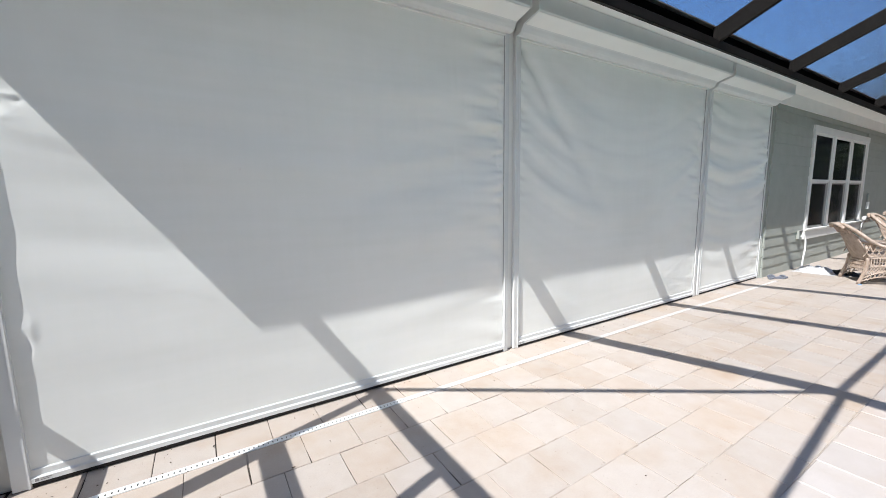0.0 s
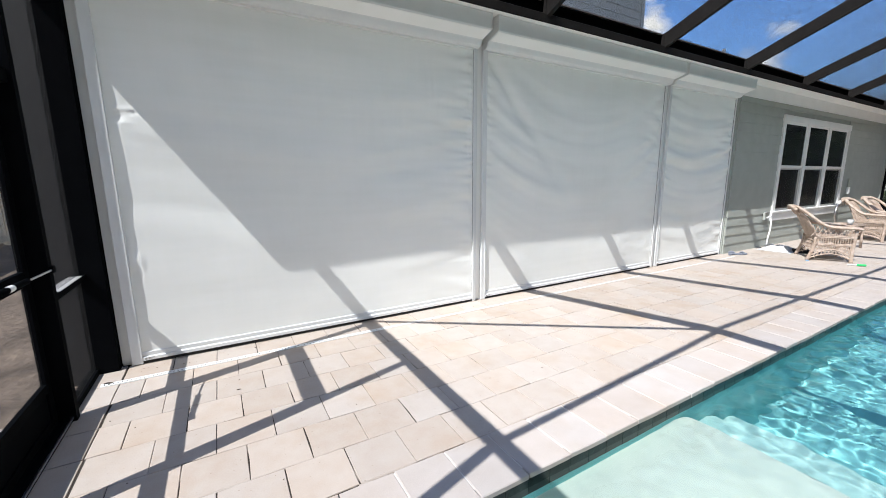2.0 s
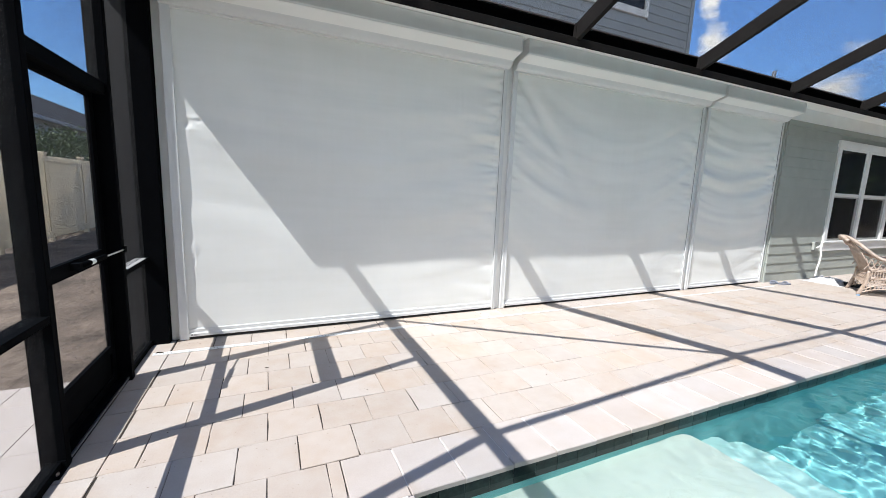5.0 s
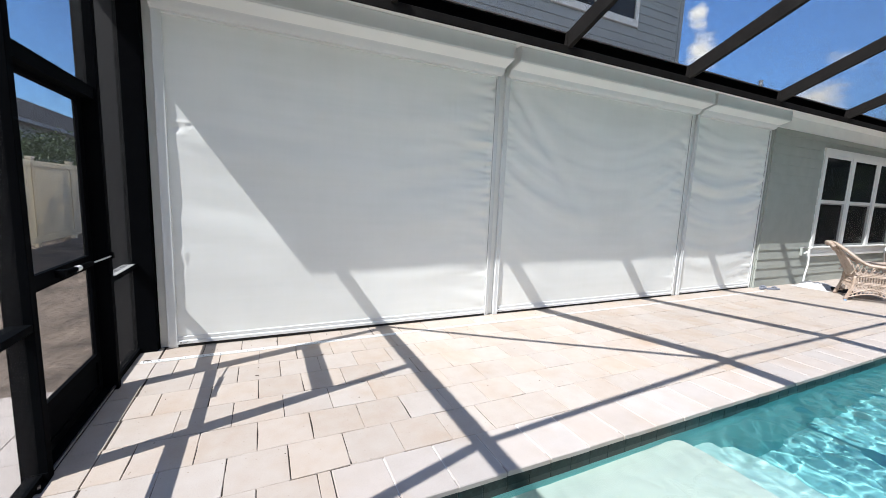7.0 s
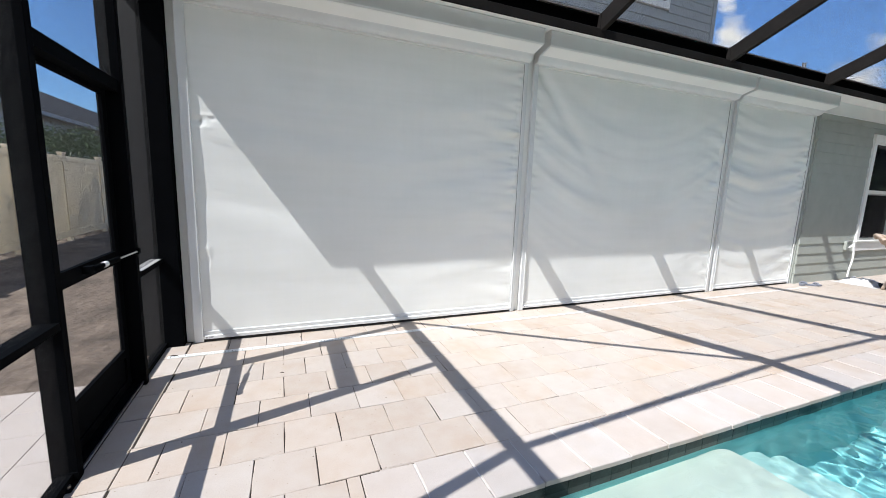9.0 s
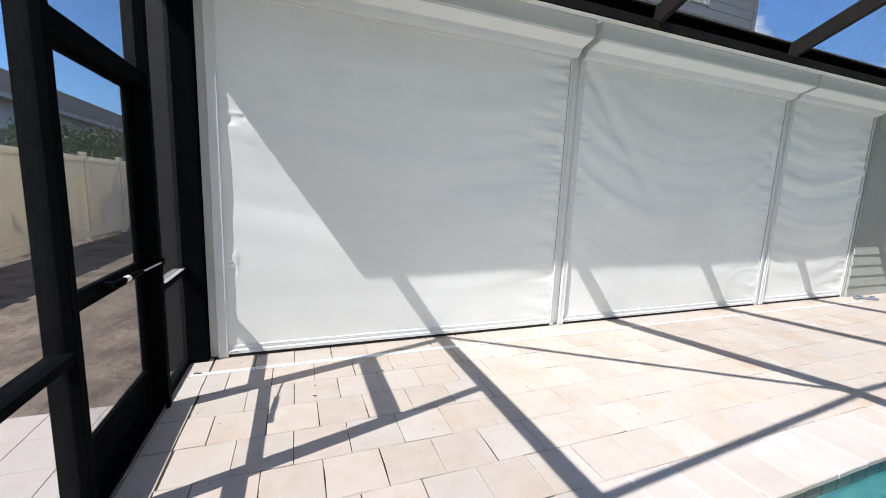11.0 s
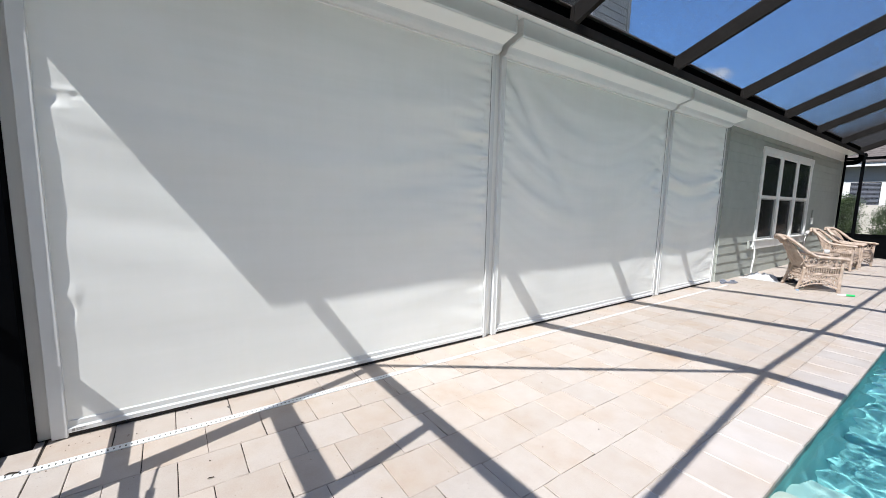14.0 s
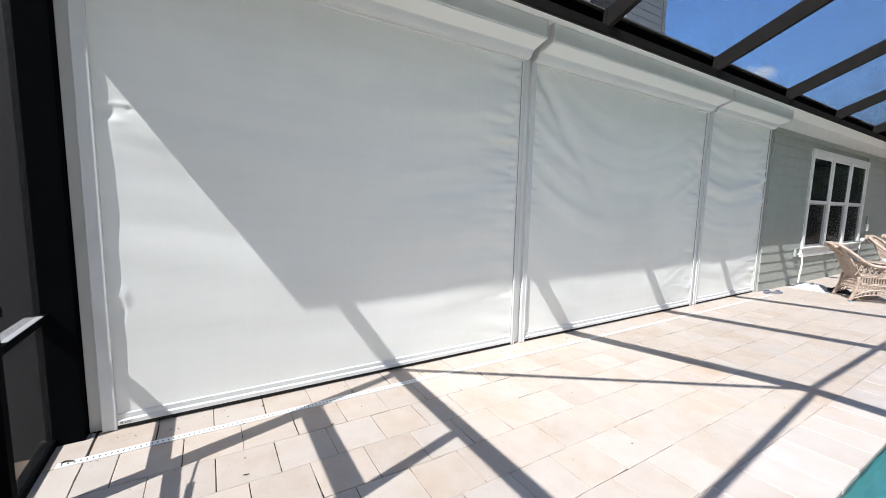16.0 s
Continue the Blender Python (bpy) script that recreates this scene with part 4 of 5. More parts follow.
def wicker_chair(label):
    """Armchair of painted wicker: broad rolled arms that sweep up into a rounded back. Faces -y; origin on the floor."""
    c = tagged(empty("wicker_armchair"), label, "armchair", "wicker chairs on the deck")
    for s in (-1, 1):
        path = smooth_path([(s * 0.325, -0.40, 0.585), (s * 0.33, -0.33, 0.60), (s * 0.335, -0.10, 0.605), (s * 0.33, 0.04, 0.625), (s * 0.315, 0.15, 0.69), (s * 0.295, 0.27, 0.795), (s * 0.25, 0.37, 0.88), (s * 0.15, 0.43, 0.93), (0, 0.45, 0.942)], 5)
        part("arm", roll(bmesh.new(), path, (s, 0, 0), 0.068, 0.046, 0.028), WICKER, c, smooth=True)
        part("leg", tube(bmesh.new(), smooth_path([(s * 0.325, -0.345, 0.59), (s * 0.322, -0.335, 0.30), (s * 0.32, -0.332, 0.08), (s * 0.325, -0.335, 0.0)], 4), 0.022, 8, 0.030), WICKER, c, smooth=True)
        part("leg", tube(bmesh.new(), smooth_path([(s * 0.30, 0.16, 0.42), (s * 0.305, 0.18, 0.22), (s * 0.315, 0.245, 0.0)], 4), 0.022, 8, 0.028), WICKER, c, smooth=True)
        # side panel: diamonds under the arm, spindles, then a lattice above an arched brace
        bm = bmesh.new()
        xx = s * 0.325

        def back_line(z):
            return 0.13 + 0.30 * max(0.0, z - 0.36)
        for z in (0.445, 0.425, 0.315, 0.295):
            tube(bm, [(xx, -0.335, z), (xx, back_line(z), z)], 0.010, 5)
        for k in range(15):
            y = -0.32 + 0.032 * k
            tube(bm, [(xx, y, 0.30), (xx, y, 0.435)], 0.0085, 4)
        for k in range(8):
            y = -0.33 + 0.07 * k
            for e in (0, 0.07):
                tube(bm, [(xx, y + e, 0.445), (xx + s * 0.004, y + 0.035, 0.52), (xx, y + 0.07 - e, 0.59 + 0.35 * max(0.0, y - 0.05))], 0.0075, 4)
        for k in range(13):
            y = -0.32 + 0.035 * k
            for e in (0, 0.035):
                tube(bm, [(xx, y + e, 0.225 + 0.35 * max(0.0, abs(y + 0.07) - 0.14) * -1), (xx, y + 0.035 - e, 0.295)], 0.006, 4)
        tube(bm, smooth_path([(xx, -0.325, 0.10), (xx, -0.20, 0.18), (xx, -0.07, 0.22), (xx, 0.07, 0.18), (xx, 0.20, 0.10)], 4), 0.012, 5)
        for k in range(11):
            y = -0.31 + 0.046 * k
            zt = 0.215 - 1.6 * (y + 0.07) ** 2
            for e in (0, 0.046):
                tube(bm, [(xx, y + e, zt), (xx, y + 0.046 - e, 0.228)], 0.007, 4)
        tube(bm, smooth_path([(xx, -0.325, 0.055), (xx, -0.20, 0.115), (xx, -0.07, 0.14), (xx, 0.07, 0.115), (xx, 0.22, 0.05)], 4), 0.011, 5)
        for k in range(10):
            y = -0.29 + 0.048 * k
            zt = 0.20 - 1.6 * (y + 0.07) ** 2
            for e in (0, 0.04):
                tube(bm, [(xx, y + e, zt - 0.07), (xx, y + 0.04 - e, zt + 0.01)], 0.006, 4)
        part("side_panel", bm, WICKER, c, "open lattice wicker side")
    # seat
    bm = boxes((-0.31, 0.31, -0.34, 0.15, 0.385, 0.415), bevel=0.012)
    for k in range(20):
        y = -0.325 + 0.024 * k
        tube(bm, [(-0.305, y, 0.418), (0.305, y, 0.418)], 0.009, 4)
    part("seat", bm, WICKER, c, "tightly woven wicker seat")
    # front skirt
    bm = bmesh.new()
    for z in (0.37, 0.30):
        tube(bm, [(-0.32, -0.34, z), (0.32, -0.34, z)], 0.011, 5)
    for k in range(18):
        x = -0.30 + 0.6 * k / 17
        for d in (1, -1):
            x2 = x + d * 0.09
            if abs(x2) < 0.31:
                tube(bm, [(x, -0.34, 0.22 + 0.02 * math.cos(x * 8)), (x2, -0.34, 0.37)], 0.006, 4)
    tube(bm, smooth_path([(-0.31, -0.34, 0.14), (-0.15, -0.34, 0.23), (0.15, -0.34, 0.23), (0.31, -0.34, 0.14)], 4), 0.010, 5)
    part("front_skirt", bm, WICKER, c, "open lattice wicker skirt")
    # back: curved weave from near the floor to the top roll
    bm = bmesh.new()

    def back(u, v):
        e = abs(2 * u - 1)
        x = (u - 0.5) * (0.60 + 0.02 * v - 0.10 * v * v)
        bow = 0.06 * (1 - e * e)
        top = 0.93 - 0.18 * e ** 2.6
        z = 0.40 + (top - 0.40) * v
        return Vector((x, 0.13 + bow + 0.46 * (z - 0.40) + 0.012 * v, z))
    for k in range(27):
        u = k / 26
        tube(bm, [back(u, v) for v in (0, 0.25, 0.5, 0.75, 1)], 0.009, 4)
    for k in range(30):
        v = k / 29
        tube(bm, [back(u / 10, v) for u in range(11)], 0.0095 if not 0.62 < v < 0.76 else 0.006, 4)
    part("backrest", bm, WICKER, c, "curved woven wicker backrest")
    # bolster along the top of the back, carried on short posts
    bm = roll(bmesh.new(), smooth_path([(-0.22, 0.455, 0.885), (-0.13, 0.495, 0.935), (0, 0.51, 0.952), (0.13, 0.495, 0.935), (0.22, 0.455, 0.885)], 4), (0, 1, 0), 0.030, 0.030, 0.024, 8)
    for k in range(7):
        x = -0.18 + 0.06 * k
        tube(bm, [(x * 0.95, 0.40 - 0.4 * x * x, 0.80), (x, 0.49 - 0.9 * x * x, 0.945 - 1.0 * x * x)], 0.012, 5)
    part("bolster", bm, WICKER, c, "rolled wicker bolster on short posts", True)
    bm = bmesh.new()
    for k in range(19):
        x = -0.30 + 0.6 * k / 18
        y0 = 0.13 + 0.06 * (1 - (x / 0.3) ** 2)
        tube(bm, [(x, y0, 0.40), (x * 1.02, y0 + 0.03, 0.24), (x * 1.04, 0.20 + 0.03 * (1 - (x / 0.3) ** 2), 0.14 + 0.10 * (1 - (x / 0.3) ** 2))], 0.010, 4)
    for z in (0.36, 0.30, 0.24):
        tube(bm, [(x, 0.135 + 0.06 * (1 - (x / 0.3) ** 2) + 0.18 * (0.4 - z), z) for x in (-0.3, -0.2, -0.1, 0, 0.1, 0.2, 0.3)], 0.011, 5)
    part("back_skirt", bm, WICKER, c, "slatted wicker skirt behind the seat")
    return c


ch = wicker_chair("cream painted wicker armchair with open lattice sides")
ch.matrix_basis = pose(9.32, 1.635, 0, 0, 0, 32)
copy_thing(ch, pose(13.12, 1.91, 0, 0, 0, -2))
copy_thing(ch, pose(14.28, 1.86, 0, 0, 0, -10))
inner = copy_thing(ch, pose(4.35, 4.6, 0, 0, 0, 10))
tagged(inner, "cream wicker chair standing in the dim porch", "armchair", "wicker chairs on the deck")


def wicker_table(x, y):
    t = tagged(empty("wicker_side_table"), "small cream wicker side table against the wall", "side table")
    bm = boxes((-0.30, 0.30, -0.22, 0.22, 0.47, 0.50), bevel=0.01)
    for k in range(20):
        tube(bm, [(-0.295, -0.21 + 0.022 * k, 0.503), (0.295, -0.21 + 0.022 * k, 0.503)], 0.008, 4)
    part("tabletop", bm, WICKER, t)
    for sx in (-1, 1):
        for sy in (-1, 1):
            part("leg", tube(bmesh.new(), [(sx * 0.26, sy * 0.18, 0.47), (sx * 0.28, sy * 0.20, 0.0)], 0.022, 8), WICKER, t, smooth=True)
    for sy in (-1, 1):
        bm = bmesh.new()
        tube(bm, [(-0.27, sy * 0.19, 0.36), (0.27, sy * 0.19, 0.36)], 0.010, 5)
        for k in range(14):
            tube(bm, [(-0.25 + k * 0.038, sy * 0.19, 0.36), (-0.25 + k * 0.038, sy * 0.19, 0.47)], 0.006, 4)
        part("apron", bm, WICKER, t)
    t.matrix_basis = pose(x, y, 0)
    return t


wicker_table(11.15, 1.80)
cup = bmesh.new()
tube(cup, [(10.95, 1.70, 0.511), (10.95, 1.70, 0.61)], 0.040, 12, 0.046)
tagged(link("white_cup", cup, CLOTH, True), "white cup on the wicker side table", "cup")

lamp = tagged(empty("gooseneck_lamp"), "chrome gooseneck floor lamp with a white shade", "floor lamp")
part("stem", tube(bmesh.new(), smooth_path([(13.26, 2.54, 0.02), (13.22, 2.53, 0.28), (13.0, 2.50, 0.55), (13.05, 2.50, 0.72), (13.18, 2.49, 0.81)], 6), 0.022, 8), STEEL, lamp, smooth=True)
part("foot", tube(bmesh.new(), [(13.26, 2.54, 0.0), (13.26, 2.54, 0.02)], 0.11, 16), STEEL, lamp)
part("shade", tube(bmesh.new(), [(13.16, 2.49, 0.855), (13.26, 2.48, 0.80)], 0.05, 12, 0.065), CLOTH, lamp, "white shade")

# ---- things along the siding ----
bib = tagged(empty("hose_outlet"), "white hose running from a wall outlet to the deck", "hose")
part("outlet_box", boxes((9.74, 9.86, SIDE_Y - 0.055, SIDE_Y - 0.011, 0.58, 0.74), bevel=0.008), SIDING, bib)
part("outlet_lid", boxes((9.735, 9.865, SIDE_Y - 0.075, SIDE_Y - 0.05, 0.74, 0.755)), GREYINK, bib)
part("hose", tube(bmesh.new(), smooth_path([(9.82, 2.68, 0.62), (9.84, 2.64, 0.66), (9.87, 2.62, 0.55), (9.85, 2.61, 0.38), (9.80, 2.61, 0.22), (9.78, 2.61, 0.06), (9.70, 2.58, 0.018), (9.60, 2.48, 0.016), (9.74, 2.42, 0.02), (9.92, 2.50, 0.045), (10.1, 2.52, 0.022), (10.35, 2.5, 0.018)], 6), 0.0155, 10), WHITE, bib, "white flexible hose", True)

meter = tagged(empty("wall_outlet"), "white weatherproof electrical outlet on the siding", "outlet")
part("cover", boxes((14.35, 14.47, SIDE_Y - 0.06, SIDE_Y - 0.011, 1.02, 1.2), bevel=0.01), WHITE, meter)
part("conduit", tube(bmesh.new(), [(14.41, SIDE_Y - 0.03, 1.2), (14.41, SIDE_Y - 0.03, 1.42)], 0.02, 8), SIDING, meter)


def crumpled(name, label, cat, cx, cy, w, d, h, mat, seed):
    bm = bmesh.new()
    n = 40
    vs = []
    for j in range(n + 1):
        for i in range(n + 1):
            u, v = i / n * 2 - 1, j / n * 2 - 1
            r = min(1.0, math.hypot(u, v))
            edge = 1 + 0.22 * noise.noise(Vector((u * 1.6, v * 1.6, seed)))
            fold = 1 - abs(noise.noise(Vector((u * 2.6 + v, v * 2.6 - 0.6 * u, seed + 4)))) * 2.2
            crease = abs(noise.noise(Vector((u * 6.5, v * 6.5, seed + 7))))
            z = h * (1 - r ** 3) * (0.35 + 0.65 * max(0.0, fold) + 0.45 * crease) + 0.003
            vs.append(bm.verts.new((cx + u * w * edge / 2, cy + v * d * edge / 2, max(0.003, z))))
    for j in range(n):
        for i in range(n):
            a = j * (n + 1) + i
            bm.faces.new((vs[a], vs[a + 1], vs[a + n + 2], vs[a + n + 1]))
    return tagged(link(name, bm, mat, True), label, cat)


crumpled("towel", "crumpled white towel lying on the pavers", "towel", 9.70, 2.38, 0.66, 0.60, 0.095, CLOTH, 4)
crumpled("bag", "low dark crumpled heap on the pavers", "bag", 9.78, 2.02, 0.34, 0.42, 0.07, BLACK, 9)


def sandal(x, y, turn):
    s = tagged(empty("sandal"), "blue grey foam sandal lying on the pavers", "sandal", "sandals by the wall")
    bm = bmesh.new()
    out = []
    for k in range(20):
        a = k / 20 * 2 * math.pi
        out.append((0.13 * math.cos(a), (0.045 + 0.008 * math.cos(a)) * math.sin(a)))
    lo = [bm.verts.new((p, q, 0.002)) for p, q in out]
    hi = [bm.verts.new((p, q, 0.028)) for p, q in out]
    for i in range(20):
        bm.faces.new((lo[i], lo[(i + 1) % 20], hi[(i + 1) % 20], hi[i]))
    bm.faces.new(hi)
    bm.faces.new(lo[::-1])
    part("sole", bm, GREYRUBBER, s)
    part("strap", tube(bmesh.new(), smooth_path([(0.02, -0.05, 0.015), (0.03, -0.035, 0.042), (0.035, 0, 0.052), (0.03, 0.035, 0.042), (0.02, 0.05, 0.015)], 3), 0.014, 6), GREYRUBBER, s, smooth=True)
    s.matrix_basis = pose(x, y, 0, 0, 0, turn)
    return s


sd = sandal(8.36, 2.62, 12)
copy_thing(sd, pose(8.50, 2.52, 0, 0, 0, -20))

toy = tagged(empty("water_toy"), "green and white plastic water toy on the deck", "toy")
part("barrel", tube(bmesh.new(), [(8.98, 1.05, 0.018), (9.06, 0.96, 0.018)], 0.018, 8), GREEN, toy)
part("plunger", tube(bmesh.new(), [(8.90, 1.14, 0.016), (8.98, 1.05, 0.02)], 0.012, 8), WHITE, toy)
tagged(link("toy_cap", tube(bmesh.new(), [(8.84, 1.64, 0.0), (8.84, 1.64, 0.018)], 0.024, 10), BLUE), "small blue plastic cap on the deck", "toy")
net = tagged(empty("skimmer_handle"), "yellow and black pole end lying on the deck", "pole")
part("grip", tube(bmesh.new(), [(8.15, 0.50, 0.02), (8.35, 0.42, 0.02)], 0.02, 8), BLACK, net)
part("pole", tube(bmesh.new(), [(8.35, 0.42, 0.02), (8.75, 0.36, 0.02)], 0.016, 8), YELLOW, net)


# ---- planting and neighbours ----
def shrub(x, y, h, w, seed, count, base=OUT_Z, label="green leafy shrub by the fence"):
    rnd = random.Random(seed)
    s = tagged(empty("shrub"), label, "shrub")
    bm = bmesh.new()
    tips = []
    for k in range(7):
        a = rnd.uniform(0, 6.28)
        tip = Vector((math.cos(a) * w * 0.3 * rnd.random(), math.sin(a) * w * 0.3 * rnd.random(), h * rnd.uniform(0.55, 0.9)))
        tube(bm, smooth_path([(0, 0, 0), (tip.x * 0.4, tip.y * 0.3, tip.z * 0.45), tip], 3), 0.03, 5, 0.008)
        tips.append(tip)
    part("stems", bm, BARK, s)
    verts, faces = [], []
    clumps = []
    for k in range(max(14, count // 60)):
        a, r = rnd.uniform(0, 6.28), math.sqrt(rnd.random())
        zz = rnd.uniform(0.12, 1.0)
        wide = w / 2 * (0.55 + 0.6 * math.sin(math.pi * min(1, zz * 0.85)))
        clumps.append((Vector((math.cos(a) * r * wide, math.sin(a) * r * wide, h * zz)), rnd.uniform(0.10, 0.24) * h * 0.7))
    for k in range(count):
        c, rad = clumps[k % len(clumps)]
        d = Vector((rnd.gauss(0, 1), rnd.gauss(0, 1), rnd.gauss(0, 0.8))).normalized() * rad * rnd.random() ** 0.5
        p = c + d
        if p.z < 0.02:
            continue
        e = Euler((rnd.uniform(-1, 1), rnd.uniform(-1, 1), rnd.uniform(0, 6.28))).to_matrix()
        big = 0.42 if h < 2.6 else 0.75 if h < 4 else 2.4
        ln, wd = rnd.uniform(0.05, 0.10) * big, rnd.uniform(0.02, 0.04) * big
        i = len(verts)
        for q in ((-ln, 0, 0), (0, wd, 0.01), (ln, 0, -0.01), (0, -wd, 0.01)):
            verts.append(tuple(p + e @ Vector(q)))
        faces.append((i, i + 1, i + 2, i + 3))
    me = bpy.data.meshes.new("crown")
    me.from_pydata(verts, [], faces)
    me.materials.append(LEAF)
    o = new("crown", me)
    o.parent = s
    s.location = (x, y, base)
    return s


FX = -4.95
fence = tagged(empty("garden_fence"), "tan vinyl privacy fence with capped posts", "fence")
for k in range(11):
    y0 = 1.0 + k * 2.0
    part("post", boxes((FX - 0.065, FX + 0.030, y0 - 0.065, y0 + 0.065, OUT_Z, 1.98), (FX - 0.08, FX + 0.045, y0 - 0.08, y0 + 0.08, 1.98, 2.02), bevel=0.006), FENCE, fence)
    if k < 10:
        for z0, z1 in ((0.0, 0.16), (1.80, 1.93)):
            part("fence_rail", boxes((FX - 0.03, FX + 0.03, y0 + 0.065, y0 + 1.935, z0, z1), bevel=0.006), FENCE, fence)
        for i in range(11):
            a = y0 + 0.065 + 1.87 * i / 11
            part("fence_board", boxes((FX - 0.012, FX + 0.012, a + 0.0002, a + 1.87 / 11 - 0.0002, 0.16, 1.80)), FENCE, fence)
for k, (x, y, h, w) in enumerate(((-6.7, 11.2, 2.55, 2.6), (-6.9, 13.2, 2.75, 2.8), (-6.6, 15.2, 2.85, 2.8), (-6.8, 17.3, 3.0, 2.8), (-6.7, 19.6, 3.0, 2.8), (-6.6, 22.0, 3.1, 2.8), (-6.6, 8.8, 2.4, 2.2))):
    shrub(x, y, h, w, 40 + k, 6500, label="tall green shrub behind the tan fence")

nb = tagged(empty("neighbour_house"), "dark roofed neighbour house behind the fence", "house")
part("wall", boxes((-27, -17, 18, 84, OUT_Z, 6.0)), SIDING2, nb)
bm = bmesh.new()
p = [(-28, 17, 6.0), (-16, 17, 6.0), (-16, 85, 6.0), (-28, 85, 6.0), (-22, 24, 9.6), (-22, 78, 9.6)]
v = [bm.verts.new(q) for q in p]
for f in ((0, 1, 4), (1, 2, 5, 4), (2, 3, 5), (3, 0, 4, 5), (3, 2, 1, 0)):
    bm.faces.new([v[i] for i in f])
part("roof", bm, SHINGLE2, nb, "dark shingle hip roof")
# grey instead of white: the mesh's dimming is put into the colour
part("fascia", boxes((-16.05, -15.95, 17, 85, 5.75, 6.02), (-28, -16, 16.95, 17.05, 5.75, 6.02)), GREYINK, nb, "fascia greyed to stand for the dimming mesh in front")

# unseen fence and trees, added to cut low sky light and darken reflections
rear = tagged(empty("rear_fence"), "unseen tan fence added across the garden behind the pool", "fence")
for k in range(16):
    x0 = -5.0 + k * 2.0
    part("post", boxes((x0 - 0.065, x0 + 0.065, -11.065, -10.935, OUT_Z, 1.98), bevel=0.006), FENCE, rear)
    part("fence_panel", boxes((x0 + 0.065, x0 + 1.935, -11.02, -10.98, OUT_Z + 0.03, 1.85)), FENCE, rear)
for k in range(13):
    shrub(-4 + k * 2.9, -12.8 - (k % 3) * 0.9, 9.6 + (k * 37 % 5) * 0.4, 4.6, 140 + k, 4500, label="unseen tall tree added behind the rear fence to block low sky")

# beyond the far end of the enclosure
NX = 26.0
far = tagged(empty("far_house"), "grey sided house with a white trimmed window beyond the enclosure", "house")
part("wall", boxes((NX, NX + 9, 0.2, 14.0, OUT_Z, 3.5)), SIDING, far)
z = OUT_Z
bm = bmesh.new()
while z < 3.3:
    q = [bm.verts.new(t) for t in ((NX - 0.03, 0.2, z), (NX - 0.03, 14.0, z), (NX - 0.006, 14.0, z + 0.18), (NX - 0.006, 0.2, z + 0.18), (NX, 0.2, z), (NX, 14.0, z))]
    bm.faces.new((q[0], q[3], q[2], q[1]))
    bm.faces.new((q[0], q[1], q[5], q[4]))
    z += 0.18
tagged(part("siding_boards", bm, SIDING, far), kind="stuff")
win = part("window_trim", boxes((NX - 0.07, NX - 0.02, 2.68, 2.87, 1.45, 2.74), (NX - 0.07, NX - 0.02, 3.85, 4.15, 1.45, 2.74), (NX - 0.07, NX - 0.02, 2.87, 3.85, 2.70, 2.74), (NX - 0.07, NX - 0.02, 2.87, 3.85, 1.45, 1.62)), WHITE, far, "white window trim")
part("pane", boxes((NX - 0.045, NX - 0.035, 2.87, 3.85, 1.62, 2.70)), GLASS, win)
bm = bmesh.new()
for k in range(18):
    box(bm, NX - 0.052, NX - 0.047, 2.89, 3.83, 1.64 + k * 0.058, 1.665 + k * 0.058)
part("blind", bm, GREYRUBBER, win, "closed slatted window blind")
part("fascia", boxes((NX - 0.55, NX - 0.5, -0.3, 14.5, 3.40, 3.58), (NX - 0.5, NX, -0.3, 14.5, 3.42, 3.44)), WHITE, far)
bm = bmesh.new()
for k in range(11):
    a = NX - 0.6 + k * 0.2
    b = a + 0.22
    zz = 3.58 + k * 0.11
    vs = [bm.verts.new(t) for t in ((a, -0.4, zz + 0.015), (a, 14.6, zz + 0.015), (b, 14.6, zz + 0.121), (b, -0.4, zz + 0.121), (a, -0.4, zz - 0.02), (a, 14.6, zz - 0.02))]
    bm.faces.new((vs[0], vs[3], vs[2], vs[1]))
    bm.faces.new((vs[0], vs[1], vs[5], vs[4]))
part("roof", bm, SHINGLE, far, "brown grey shingle roof")

gate = tagged(empty("vinyl_gate"), "cream vinyl garden gate and fence beyond the enclosure", "gate")
for a, b in ((-4.0, -2.2), (-2.2, -0.4), (-0.4, 1.2), (1.2, 2.80)):
    part("fence_panel", boxes((22.0 - 0.02, 22.0 + 0.02, a + 0.05, b - 0.05, OUT_Z + 0.05, 1.64)), FENCE_W, gate)
    part("post", boxes((22.0 - 0.06, 22.06, b - 0.06, b + 0.06, OUT_Z, 1.70), bevel=0.006), FENCE_W, gate)
for k, (x, y, h, w) in enumerate(((20.0, 2.93, 1.95, 0.62), (20.2, 1.72, 1.72, 1.05), (20.2, 0.2, 1.8, 1.3), (21.6, 4.6, 2.4, 1.0))):
    shrub(x, y, h, w, 80 + k, 13000, label="dark green shrub beyond the enclosure mesh")

# out-of-view trees added so the window panes reflect something dark
for k in range(0, 8):
    shrub(20.9 + (k % 3) * 1.3, -1.0 - k * 1.2, 5.4 + (k * 29 % 4) * 0.5, 3.0, 180 + k, 3200, label="unseen tall tree added beyond the enclosure to darken window reflections")
for x, y in ((21.2, -0.45), (23.4, -0.3), (24.6, -0.9)):
    shrub(x, y, 5.6, 2.5, 330 + int(x), 5000, label="unseen tall tree added beyond the enclosure to darken window reflections")
for k in range(7):
    shrub(24.3 + (k % 2) * 0.8, -1.9 - k * 1.5, 6.4, 3.2, 280 + k, 3600, label="unseen tall tree added beyond the enclosure to darken window reflections")


# ---- pieces of the deck ----
P = 0.309


